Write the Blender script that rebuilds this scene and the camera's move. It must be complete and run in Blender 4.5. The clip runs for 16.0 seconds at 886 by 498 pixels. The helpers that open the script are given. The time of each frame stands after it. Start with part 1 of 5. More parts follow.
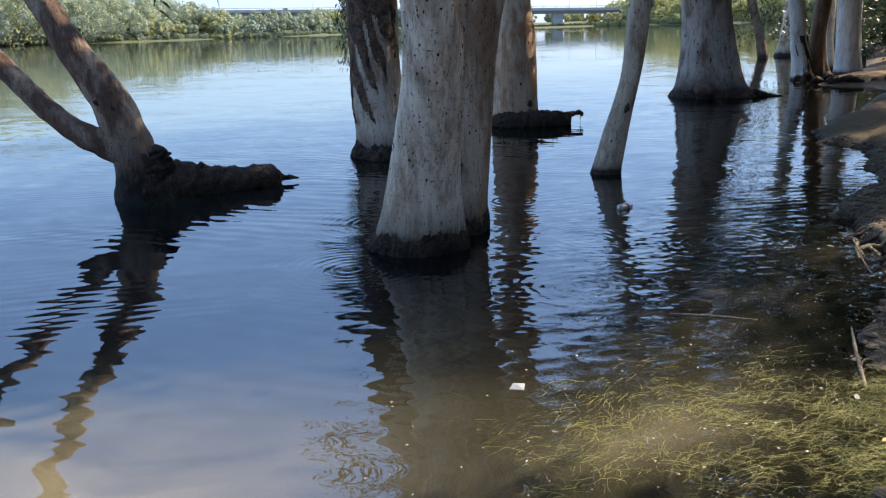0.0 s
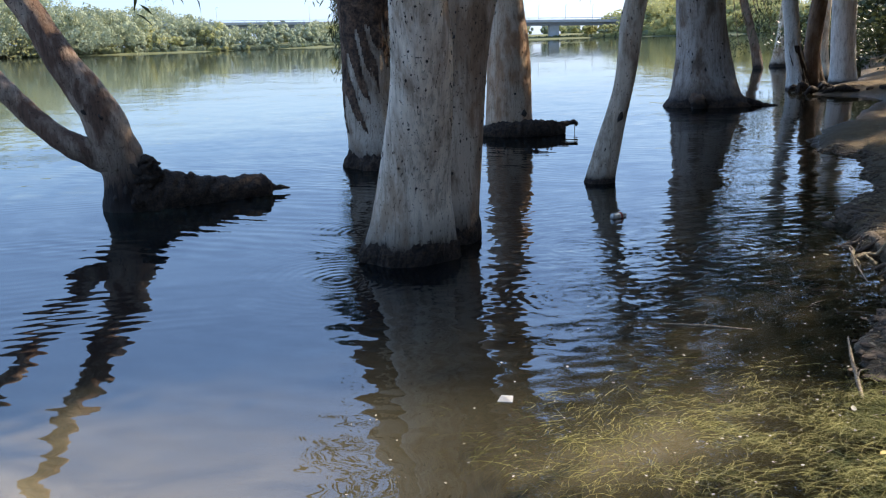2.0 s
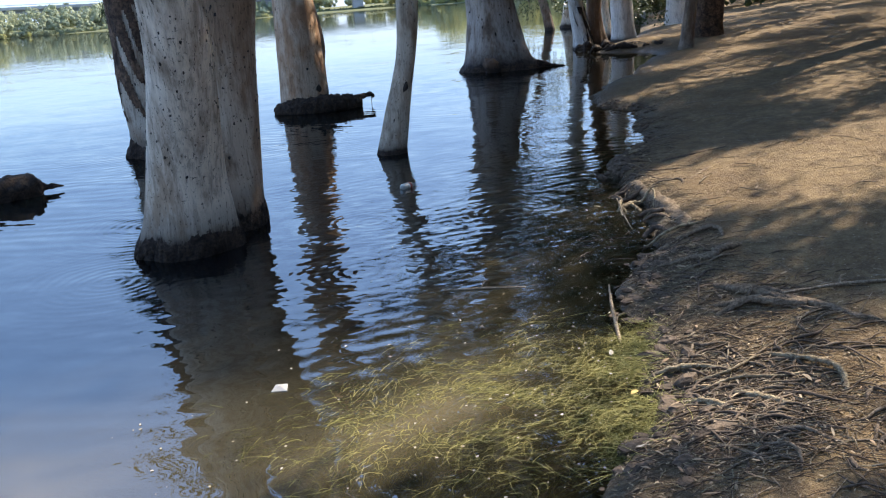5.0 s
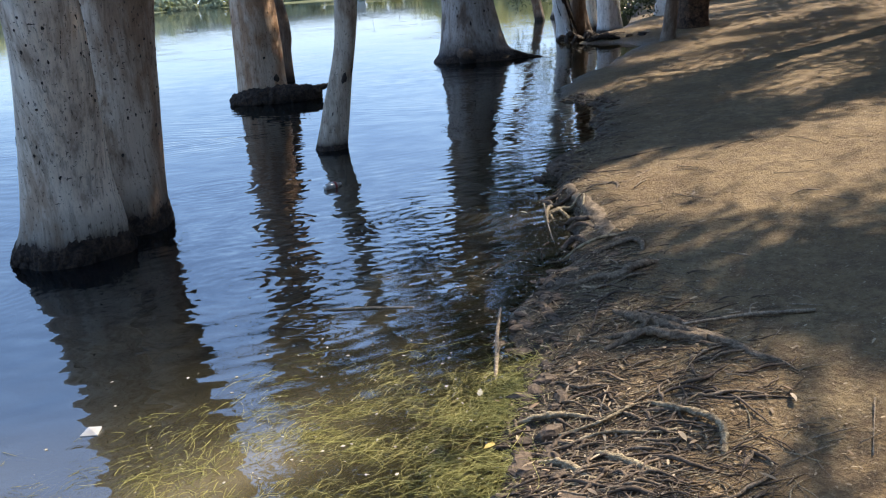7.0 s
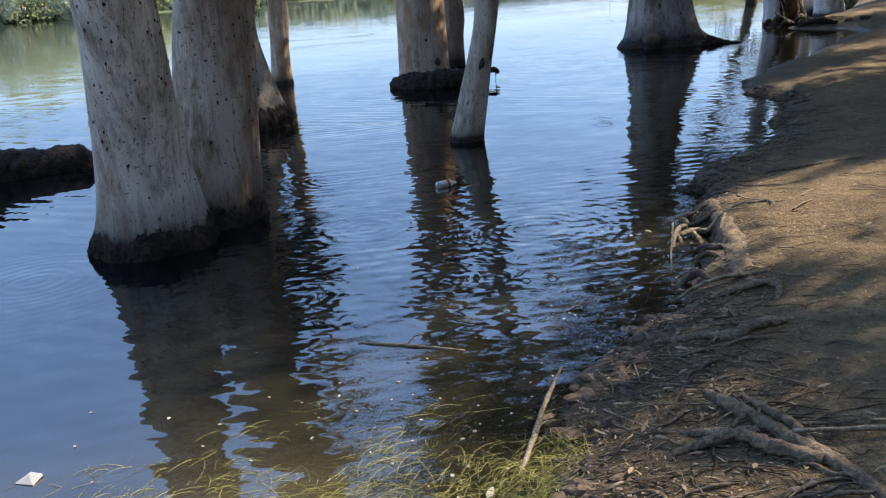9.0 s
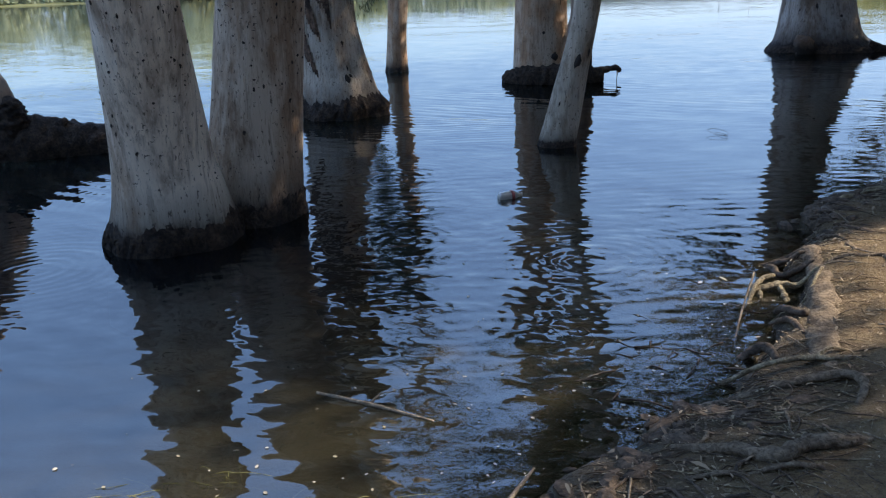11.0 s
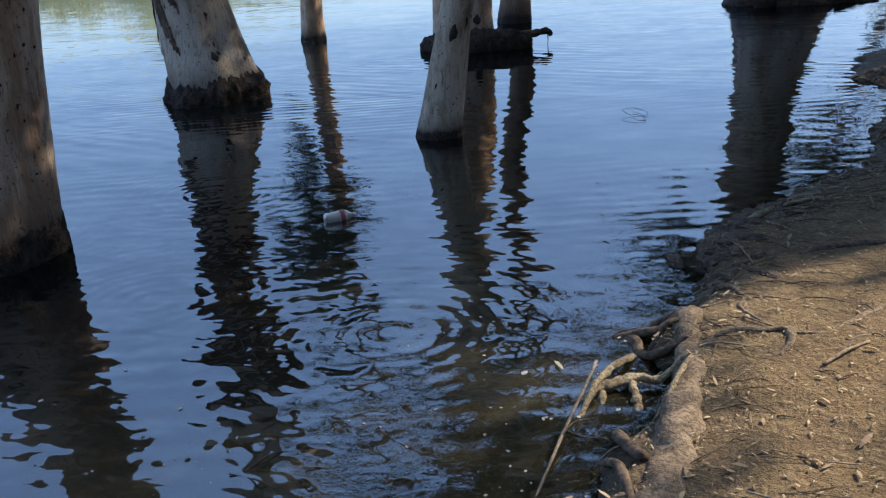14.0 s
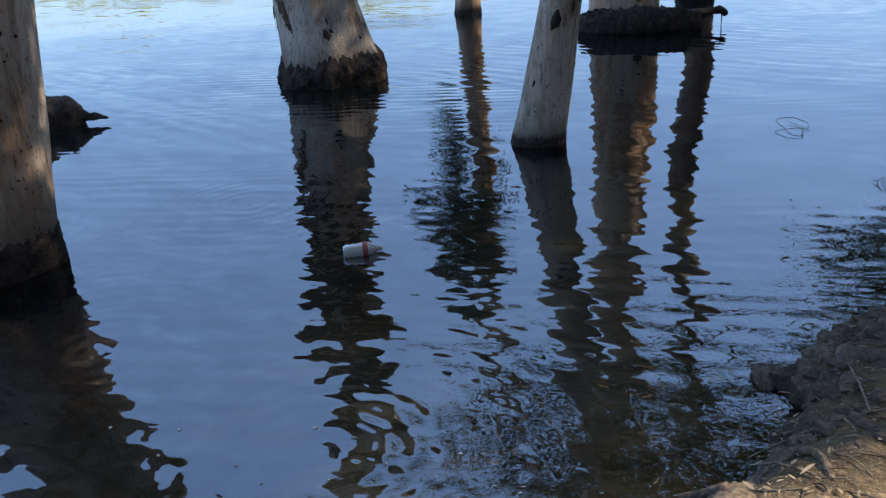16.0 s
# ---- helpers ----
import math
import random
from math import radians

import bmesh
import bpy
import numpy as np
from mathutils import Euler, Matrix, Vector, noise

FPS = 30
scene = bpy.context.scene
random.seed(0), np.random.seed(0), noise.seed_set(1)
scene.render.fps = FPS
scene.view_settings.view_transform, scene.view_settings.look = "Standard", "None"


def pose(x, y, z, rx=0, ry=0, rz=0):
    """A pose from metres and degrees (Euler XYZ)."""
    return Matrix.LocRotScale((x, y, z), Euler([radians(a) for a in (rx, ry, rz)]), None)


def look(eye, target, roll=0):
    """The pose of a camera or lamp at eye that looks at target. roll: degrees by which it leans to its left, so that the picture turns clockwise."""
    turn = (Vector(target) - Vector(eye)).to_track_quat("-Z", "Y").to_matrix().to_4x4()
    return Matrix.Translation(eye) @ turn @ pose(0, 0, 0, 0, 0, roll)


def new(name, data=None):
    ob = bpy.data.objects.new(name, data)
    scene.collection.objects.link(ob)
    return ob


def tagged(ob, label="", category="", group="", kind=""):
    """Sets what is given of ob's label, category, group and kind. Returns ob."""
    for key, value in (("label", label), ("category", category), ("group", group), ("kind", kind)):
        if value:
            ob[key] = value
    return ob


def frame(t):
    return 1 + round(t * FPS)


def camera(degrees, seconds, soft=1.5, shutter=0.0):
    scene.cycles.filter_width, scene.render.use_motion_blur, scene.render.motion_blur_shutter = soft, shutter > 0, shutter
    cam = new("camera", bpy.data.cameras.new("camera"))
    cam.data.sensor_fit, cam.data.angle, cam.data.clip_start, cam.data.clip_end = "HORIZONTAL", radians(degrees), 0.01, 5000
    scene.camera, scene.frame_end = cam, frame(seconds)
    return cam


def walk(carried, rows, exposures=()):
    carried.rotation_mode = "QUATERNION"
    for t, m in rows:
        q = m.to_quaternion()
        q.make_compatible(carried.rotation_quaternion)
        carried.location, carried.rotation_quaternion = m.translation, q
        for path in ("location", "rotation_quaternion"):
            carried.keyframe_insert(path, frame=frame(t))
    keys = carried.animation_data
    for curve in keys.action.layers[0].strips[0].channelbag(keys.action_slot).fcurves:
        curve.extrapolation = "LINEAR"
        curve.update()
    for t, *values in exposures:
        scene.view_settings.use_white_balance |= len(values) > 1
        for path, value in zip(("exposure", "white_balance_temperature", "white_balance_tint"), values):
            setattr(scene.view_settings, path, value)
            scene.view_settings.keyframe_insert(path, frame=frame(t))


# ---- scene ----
cam = camera(56.3, 16.0, 1.2)
PATH = [
    (0, (0.092, 0.242, 2.175), (0.062, 2.173, 1.656), -1.8),
    (0.5, (0.071, 0.223, 2.173), (-0.095, 2.156, 1.686), -0.9),
    (1, (0.093, 0.215, 2.185), (-0.081, 2.154, 1.727), -0.8),
    (1.5, (0.114, 0.273, 2.164), (-0.038, 2.219, 1.724), -1.4),
    (2, (0.16, 0.359, 2.126), (0.137, 2.297, 1.633), -1.9),
    (2.5, (0.214, 0.373, 2.117), (0.327, 2.291, 1.562), -2.8),
    (3, (0.221, 0.363, 2.126), (0.398, 2.274, 1.564), -3.3),
    (3.5, (0.221, 0.361, 2.127), (0.436, 2.268, 1.567), -3.5),
    (4, (0.247, 0.376, 2.125), (0.507, 2.274, 1.55), -3.6),
    (4.5, (0.341, 0.38, 2.121), (0.693, 2.26, 1.538), -3.6),
    (5, (0.565, 0.423, 2.115), (0.946, 2.3, 1.539), -4.4),
    (7.5, (1.719, 1.164, 2.011), (2.088, 3.036, 1.409), -3.6),
    (8, (1.937, 1.441, 1.986), (2.219, 3.33, 1.392), -2.0),
    (8.5, (2.228, 1.72, 1.906), (2.249, 3.622, 1.29), -2.7),
    (9, (2.434, 1.94, 1.889), (2.346, 3.845, 1.286), -4.2),
    (9.5, (2.57, 2.183, 1.86), (2.449, 4.083, 1.248), -3.7),
    (10, (2.715, 2.388, 1.828), (2.444, 4.274, 1.22), -4.0),
    (12.5, (3.528, 4.012, 1.768), (3.066, 5.859, 1.156), -1.3),
    (13, (3.614, 4.338, 1.743), (3.212, 6.194, 1.116), -1.2),
    (13.5, (3.784, 4.644, 1.733), (3.399, 6.494, 1.079), -2.4),
    (14, (3.908, 4.867, 1.737), (3.525, 6.701, 1.038), -3.8),
    (14.5, (4.01, 5.246, 1.708), (3.628, 7.07, 0.981), -3.8),
    (15, (4.148, 5.557, 1.683), (3.688, 7.351, 0.93), -4.1),
    (15.5, (4.34, 5.953, 1.697), (3.595, 7.653, 0.952), -4.0),
    (16, (4.406, 6.304, 1.699), (3.6, 7.978, 0.959), -4.3),
]
walk(cam, [(t, look(eye, target, roll)) for t, eye, target, roll in PATH], [(0, 0.88, 6560, 11), (1, 0.84, 6555, 11), (2, 0.88, 6550, 11), (3.5, 1.0, 6540, 11), (5, 1.14, 6530, 11), (7.5, 1.1, 6520, 11), (8.5, 1.06, 6500, 11), (10, 0.9, 6480, 11), (13.5, 0.84, 6460, 11), (15, 1.02, 6450, 11), (16, 1.08, 6450, 11)])

# ---- daylight ----
SUN_AZ, SUN_EL = radians(57), radians(40)
SUN = Vector((math.sin(SUN_AZ) * math.cos(SUN_EL), math.cos(SUN_AZ) * math.cos(SUN_EL), math.sin(SUN_EL)))
world = bpy.data.worlds.new("daylight")
scene.world = world
world.use_nodes = True
wn = world.node_tree
sky = wn.nodes.new("ShaderNodeTexSky")
sky.sky_type, sky.sun_disc = "NISHITA", False
sky.sun_elevation, sky.sun_rotation = SUN_EL, SUN_AZ
sky.air_density, sky.dust_density, sky.ozone_density = 1.0, 0.8, 5.0
wn.nodes["Background"].inputs["Strength"].default_value = 0.15
sky_fill = wn.nodes.new("ShaderNodeMix")  # even blue added to the whole sky to flatten its brightness
sky_fill.data_type = "RGBA"
sky_fill.inputs[0].default_value, sky_fill.inputs[7].default_value = 0.5, (2.0, 3.4, 6.4, 1)
wn.links.new(sky.outputs["Color"], sky_fill.inputs[6])
wn.links.new(sky_fill.outputs[2], wn.nodes["Background"].inputs["Color"])
lamp = new("sun", bpy.data.lights.new("sun", "SUN"))
lamp.data.energy, lamp.data.angle, lamp.data.color = 5.4, radians(0.53), (1.0, 0.88, 0.72)
lamp.matrix_world = look((0, 0, 30), Vector((0, 0, 30)) - SUN)

rnd = np.random.default_rng(7)


# ---- materials ----
def material(name):
    m = bpy.data.materials.new(name)
    m.use_nodes = True
    nt = m.node_tree
    return m, nt, nt.nodes["Principled BSDF"]


def node(nt, kind, **inputs):
    n = nt.nodes.new(kind)
    for key, value in inputs.items():
        n.inputs[key].default_value = value
    return n


def ramp(nt, fac, stops):
    r = nt.nodes.new("ShaderNodeValToRGB")
    e = r.color_ramp.elements
    while len(e) < len(stops):
        e.new(0.5)
    for el, (p, c) in zip(e, stops):
        el.position, el.color = p, (*c, 1) if len(c) == 3 else c
    nt.links.new(fac, r.inputs[0])
    return r.outputs[0]


def grey(v):
    return (v, v, v)


def blend(nt, fac, a, b, mode="MIX"):
    m = nt.nodes.new("ShaderNodeMix")
    m.data_type, m.blend_type = "RGBA", mode
    for value, socket in ((fac, m.inputs[0]), (a, m.inputs[6]), (b, m.inputs[7])):
        if isinstance(value, bpy.types.NodeSocket):
            nt.links.new(value, socket)
        elif isinstance(value, (int, float)):
            socket.default_value = value
        else:
            socket.default_value = (*value, 1)
    return m.outputs[2]


def where(nt, scale=(1, 1, 1)):
    g = nt.nodes.new("ShaderNodeNewGeometry")
    m = node(nt, "ShaderNodeMapping")
    m.inputs["Scale"].default_value = scale
    nt.links.new(g.outputs["Position"], m.inputs["Vector"])
    return m.outputs[0], g


def noise_tex(nt, vec, scale, detail=4.0, rough=0.55, distortion=0.0):
    n = node(nt, "ShaderNodeTexNoise", Scale=scale, Detail=detail, Roughness=rough, Distortion=distortion)
    nt.links.new(vec, n.inputs["Vector"])
    return n


def calc(nt, op, a, b=0.0, clamp=False):
    m = nt.nodes.new("ShaderNodeMath")
    m.operation, m.use_clamp = op, clamp
    for value, socket in ((a, m.inputs[0]), (b, m.inputs[1])):
        if isinstance(value, bpy.types.NodeSocket):
            nt.links.new(value, socket)
        else:
            socket.default_value = value
    return m.outputs[0]


def relief(nt, bsdf, height, distance, strength=1.0):
    b = node(nt, "ShaderNodeBump", Strength=strength, Distance=distance)
    nt.links.new(height, b.inputs["Height"])
    nt.links.new(b.outputs[0], bsdf.inputs["Normal"])


def bark_material(name, pale, tan, dark, tan_share=0.5, wet=0.3, scale=1.0):
    """Smooth gum bark: pale skin, long tan zones, fine cracks and pits, and a dark stain up from the waterline."""
    m, nt, bsdf = material(name)
    v, geo = where(nt, (scale, scale, 0.26 * scale))
    v2, _ = where(nt, (scale, scale, 0.07 * scale))
    v3, _ = where(nt, (scale, scale, 0.42 * scale))
    v4, _ = where(nt, (scale, scale, 1.7 * scale))
    broad = noise_tex(nt, v, 1.9, 4, 0.6, 0.3).outputs["Fac"]
    patches = noise_tex(nt, v3, 5.0, 8, 0.66, 0.15).outputs["Fac"]
    streaks = noise_tex(nt, v2, 24, 6, 0.65, 0.2).outputs["Fac"]
    cracks = noise_tex(nt, v2, 60, 4, 0.6, 0.3).outputs["Fac"]
    specks = noise_tex(nt, v3, 46, 3, 0.6).outputs["Fac"]
    dashes = noise_tex(nt, v4, 24, 3, 0.5).outputs["Fac"]
    mixed = calc(nt, "ADD", calc(nt, "MULTIPLY", broad, 0.7), calc(nt, "MULTIPLY", patches, 0.3))
    c = blend(nt, ramp(nt, mixed, [(tan_share - 0.06, grey(0)), (tan_share + 0.05, grey(1))]), tan, pale)
    c = blend(nt, ramp(nt, patches, [(0.48, grey(0)), (0.66, grey(0.6))]), c, tuple(1.12 * q for q in pale))
    c = blend(nt, ramp(nt, patches, [(0.32, grey(0.75)), (0.46, grey(0.0))]), c, tuple(0.55 * q for q in tan))
    c = blend(nt, ramp(nt, streaks, [(0.34, grey(0.55)), (0.48, grey(0.0))]), c, tuple(0.45 * q for q in tan))
    c = blend(nt, ramp(nt, cracks, [(0.33, grey(0.4)), (0.4, grey(0.0))]), c, tuple(0.5 * q for q in tan))
    c = blend(nt, ramp(nt, specks, [(0.61, grey(0)), (0.67, grey(0.7))]), c, dark)
    c = blend(nt, ramp(nt, dashes, [(0.68, grey(0)), (0.71, grey(0.85))]), c, dark)
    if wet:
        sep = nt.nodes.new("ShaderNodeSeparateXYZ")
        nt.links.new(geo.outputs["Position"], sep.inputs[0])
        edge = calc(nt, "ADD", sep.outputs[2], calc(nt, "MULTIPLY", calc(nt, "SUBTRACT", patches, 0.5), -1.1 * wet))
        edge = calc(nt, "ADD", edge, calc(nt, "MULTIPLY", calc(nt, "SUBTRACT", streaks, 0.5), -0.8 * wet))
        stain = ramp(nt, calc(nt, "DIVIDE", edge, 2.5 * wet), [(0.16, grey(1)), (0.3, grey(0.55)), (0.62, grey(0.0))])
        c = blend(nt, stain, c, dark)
    nt.links.new(c, bsdf.inputs["Base Color"])
    bsdf.inputs["Roughness"].default_value = 0.78
    bsdf.inputs["Specular IOR Level"].default_value = 0.25
    h = calc(nt, "ADD", calc(nt, "MULTIPLY", streaks, 0.8), calc(nt, "ADD", patches, calc(nt, "MULTIPLY", specks, 0.2)))
    relief(nt, bsdf, calc(nt, "ADD", h, calc(nt, "MULTIPLY", cracks, 0.25)), 0.035, 0.9)
    return m


def wood_material(name, light, dark, rough=0.85, grain=14.0, depth=0.012):
    m, nt, bsdf = material(name)
    v, _ = where(nt)
    a = noise_tex(nt, v, grain, 6, 0.65, 0.6).outputs["Fac"]
    b = noise_tex(nt, v, grain * 4, 4, 0.6).outputs["Fac"]
    c = blend(nt, ramp(nt, a, [(0.36, grey(0)), (0.62, grey(1))]), dark, light)
    c = blend(nt, ramp(nt, b, [(0.4, grey(0.6)), (0.55, grey(0))]), c, tuple(0.55 * q for q in dark))
    nt.links.new(c, bsdf.inputs["Base Color"])
    bsdf.inputs["Roughness"].default_value = rough
    bsdf.inputs["Specular IOR Level"].default_value = 0.25
    relief(nt, bsdf, calc(nt, "ADD", a, calc(nt, "MULTIPLY", b, 0.4)), depth)
    return m


def leaf_material(name, a, b, translucent=0.25, rough=0.5):
    m, nt, bsdf = material(name)
    g = nt.nodes.new("ShaderNodeNewGeometry")
    c = blend(nt, g.outputs["Random Per Island"], a, b)
    nt.links.new(c, bsdf.inputs["Base Color"])
    bsdf.inputs["Roughness"].default_value = rough
    bsdf.inputs["Specular IOR Level"].default_value = 0.3
    t = nt.nodes.new("ShaderNodeBsdfTranslucent")
    nt.links.new(c, t.inputs["Color"])
    mix = node(nt, "ShaderNodeMixShader", Fac=translucent)
    nt.links.new(bsdf.outputs[0], mix.inputs[1])
    nt.links.new(t.outputs[0], mix.inputs[2])
    nt.links.new(mix.outputs[0], nt.nodes["Material Output"].inputs["Surface"])
    return m


def plain_material(name, colour, rough=0.6, metal=0.0, vary=0.15, scale=20.0):
    m, nt, bsdf = material(name)
    v, _ = where(nt)
    n = noise_tex(nt, v, scale, 5, 0.6).outputs["Fac"]
    c = blend(nt, ramp(nt, n, [(0.3, grey(0)), (0.7, grey(1))]), tuple(q * (1 - vary) for q in colour), tuple(min(1, q * (1 + vary)) for q in colour))
    nt.links.new(c, bsdf.inputs["Base Color"])
    bsdf.inputs["Roughness"].default_value, bsdf.inputs["Metallic"].default_value = rough, metal
    return m


def ground_material():
    m, nt, bsdf = material("bank_earth")
    v, geo = where(nt)
    big = noise_tex(nt, v, 0.9, 5, 0.6).outputs["Fac"]
    mid = noise_tex(nt, v, 6, 6, 0.65).outputs["Fac"]
    fine = noise_tex(nt, v, 55, 4, 0.7).outputs["Fac"]
    c = blend(nt, ramp(nt, big, [(0.35, grey(0)), (0.65, grey(1))]), (0.185, 0.125, 0.062), (0.28, 0.203, 0.105))
    c = blend(nt, ramp(nt, mid, [(0.4, grey(0.75)), (0.58, grey(0))]), c, (0.12, 0.082, 0.048))
    crumb = noise_tex(nt, v, 21, 5, 0.7, 0.4).outputs["Fac"]
    grit = noise_tex(nt, v, 150, 3, 0.6).outputs["Fac"]
    c = blend(nt, ramp(nt, crumb, [(0.38, grey(0.75)), (0.5, grey(0))]), c, (0.13, 0.086, 0.048))
    c = blend(nt, ramp(nt, crumb, [(0.55, grey(0)), (0.68, grey(0.6))]), c, (0.265, 0.195, 0.11))
    c = blend(nt, ramp(nt, grit, [(0.36, grey(0.6)), (0.46, grey(0))]), c, (0.09, 0.06, 0.038))
    c = blend(nt, ramp(nt, fine, [(0.56, grey(0)), (0.66, grey(0.7))]), c, (0.31, 0.24, 0.15))
    chips = node(nt, "ShaderNodeTexVoronoi", Scale=34.0)
    nt.links.new(v, chips.inputs["Vector"])
    c = blend(nt, ramp(nt, chips.outputs["Distance"], [(0.1, grey(0.55)), (0.2, grey(0))]), c, (0.09, 0.062, 0.042))
    sep = nt.nodes.new("ShaderNodeSeparateXYZ")
    nt.links.new(geo.outputs["Position"], sep.inputs[0])
    edge = calc(nt, "ADD", sep.outputs[2], calc(nt, "MULTIPLY", calc(nt, "SUBTRACT", mid, 0.5), -0.12))
    damp = ramp(nt, calc(nt, "ADD", calc(nt, "MULTIPLY", edge, 2.5), 0.5), [(0.58, grey(1)), (0.92, grey(0))])
    c = blend(nt, calc(nt, "MULTIPLY", damp, 0.8), c, (0.05, 0.042, 0.03))
    silt = ramp(nt, calc(nt, "ADD", calc(nt, "MULTIPLY", sep.outputs[2], 4.0), 0.5), [(0.3, grey(1)), (0.46, grey(0))])
    c = blend(nt, calc(nt, "MULTIPLY", silt, 0.75), c, (0.12, 0.11, 0.05))
    far = nt.nodes.new("ShaderNodeVectorMath")
    far.operation = "LENGTH"
    nt.links.new(geo.outputs["Position"], far.inputs[0])
    grass = ramp(nt, calc(nt, "DIVIDE", far.outputs["Value"], 200.0), [(0.3, grey(0)), (0.5, grey(0.9))])
    c = blend(nt, grass, c, (0.13, 0.145, 0.065))
    nt.links.new(c, bsdf.inputs["Base Color"])
    nt.links.new(ramp(nt, damp, [(0, grey(0.95)), (1, grey(0.5))]), bsdf.inputs["Roughness"])
    bsdf.inputs["Specular IOR Level"].default_value = 0.2
    h = calc(nt, "ADD", calc(nt, "ADD", calc(nt, "MULTIPLY", mid, 0.55), calc(nt, "MULTIPLY", crumb, 0.6)), calc(nt, "ADD", calc(nt, "MULTIPLY", fine, 0.4), calc(nt, "MULTIPLY", grit, 0.16)))
    h = calc(nt, "SUBTRACT", h, calc(nt, "MULTIPLY", chips.outputs["Distance"], 0.2))
    relief(nt, bsdf, h, 0.04, 1.0)
    return m


def water_material():
    """Turbid lake water: a mirror by Fresnel over a silty body, clear only where it is shallow."""
    m, nt, bsdf = material("lake_water")
    nt.nodes.remove(bsdf)
    v, geo = where(nt, (0.62, 1.25, 1))

    def slopes(scale, detail, offset, distortion=0.0):
        mp = node(nt, "ShaderNodeMapping")
        mp.inputs["Location"].default_value = offset
        nt.links.new(v, mp.inputs["Vector"])
        n = noise_tex(nt, mp.outputs[0], scale, detail, 0.5, distortion)
        s = nt.nodes.new("ShaderNodeVectorMath")
        s.operation = "SUBTRACT"
        nt.links.new(n.outputs["Color"], s.inputs[0])
        s.inputs[1].default_value = (0.5, 0.5, 0.5)
        return s.outputs[0]

    def times(vec, factor):
        s = nt.nodes.new("ShaderNodeVectorMath")
        s.operation = "SCALE"
        nt.links.new(vec, s.inputs[0])
        if isinstance(factor, bpy.types.NodeSocket):
            nt.links.new(factor, s.inputs["Scale"])
        else:
            s.inputs["Scale"].default_value = factor
        return s.outputs[0]

    def plus(a, b):
        s = nt.nodes.new("ShaderNodeVectorMath")
        s.operation = "ADD"
        nt.links.new(a, s.inputs[0])
        nt.links.new(b, s.inputs[1])
        return s.outputs[0]

    # ripples: a long gentle swell, small wavelets, and busier water by the bank
    gust = ramp(nt, noise_tex(nt, v, 0.22, 2).outputs["Fac"], [(0.38, grey(0.3)), (0.66, grey(1.0))])
    dist = nt.nodes.new("ShaderNodeVectorMath")
    dist.operation = "DISTANCE"
    nt.links.new(geo.outputs["Position"], dist.inputs[0])
    dist.inputs[1].default_value = (2.2, 7.6, 0)
    busy = ramp(nt, calc(nt, "DIVIDE", dist.outputs["Value"], 5.0), [(0.15, grey(1)), (0.8, grey(0))])
    lee = ramp(nt, calc(nt, "DIVIDE", dist.outputs["Value"], 60.0), [(0.10, grey(1)), (0.32, grey(0.5)), (1.0, grey(0.16))])
    slope = times(slopes(1.7, 1.0, (0, 0, 0)), calc(nt, "MULTIPLY", lee, RIPPLE[0]))
    slope = plus(slope, times(slopes(5.5, 1.5, (7, 3, 1), 0.5), calc(nt, "MULTIPLY", calc(nt, "MULTIPLY", gust, lee), RIPPLE[1])))
    slope = plus(slope, times(slopes(8.5, 1.5, (2, 9, 4), 0.8), calc(nt, "MULTIPLY", busy, RIPPLE[2])))
    # trains of small parallel wavelets, in patches
    for across, along, length, height, offset in TRAINS:
        mp = node(nt, "ShaderNodeMapping")
        mp.inputs["Location"].default_value = offset
        nt.links.new(v, mp.inputs["Vector"])
        lap = nt.nodes.new("ShaderNodeVectorMath")
        lap.operation = "DOT_PRODUCT"
        nt.links.new(geo.outputs["Position"], lap.inputs[0])
        lap.inputs[1].default_value = (across, along, 0)
        phase = calc(nt, "ADD", calc(nt, "MULTIPLY", lap.outputs["Value"], 2 * math.pi / length), calc(nt, "MULTIPLY", noise_tex(nt, mp.outputs[0], 0.9, 3).outputs["Fac"], 14.0))
        mask = ramp(nt, noise_tex(nt, mp.outputs[0], 0.3, 2).outputs["Fac"], [(0.48, grey(0.0)), (0.64, grey(1))])
        wave = calc(nt, "MULTIPLY", calc(nt, "MULTIPLY", calc(nt, "SINE", phase), height), calc(nt, "MULTIPLY", mask, lee))
        push = nt.nodes.new("ShaderNodeCombineXYZ")
        push.inputs[0].default_value, push.inputs[1].default_value = across, along
        slope = plus(slope, times(push.outputs[0], wave))
    # rings spreading from disturbed spots
    for cx, cy, height, reach in RINGS:
        off = nt.nodes.new("ShaderNodeVectorMath")
        off.operation = "SUBTRACT"
        nt.links.new(geo.outputs["Position"], off.inputs[0])
        off.inputs[1].default_value = (cx, cy, 0)
        rad = nt.nodes.new("ShaderNodeVectorMath")
        rad.operation = "LENGTH"
        nt.links.new(off.outputs[0], rad.inputs[0])
        wob = calc(nt, "ADD", rad.outputs["Value"], calc(nt, "MULTIPLY", noise_tex(nt, v, 2.5, 2).outputs["Fac"], 0.12))
        wave = calc(nt, "MULTIPLY", calc(nt, "SINE", calc(nt, "MULTIPLY", wob, 62.0)), calc(nt, "POWER", 2.718, calc(nt, "DIVIDE", rad.outputs["Value"], -reach)))
        wave = calc(nt, "DIVIDE", calc(nt, "MULTIPLY", wave, height), calc(nt, "ADD", rad.outputs["Value"], 0.05))
        slope = plus(slope, times(off.outputs[0], wave))
    flat = nt.nodes.new("ShaderNodeVectorMath")
    flat.operation = "MULTIPLY_ADD"
    nt.links.new(slope, flat.inputs[0])
    flat.inputs[1].default_value, flat.inputs[2].default_value = (1, 1, 0), (0, 0, 1)
    unit = nt.nodes.new("ShaderNodeVectorMath")
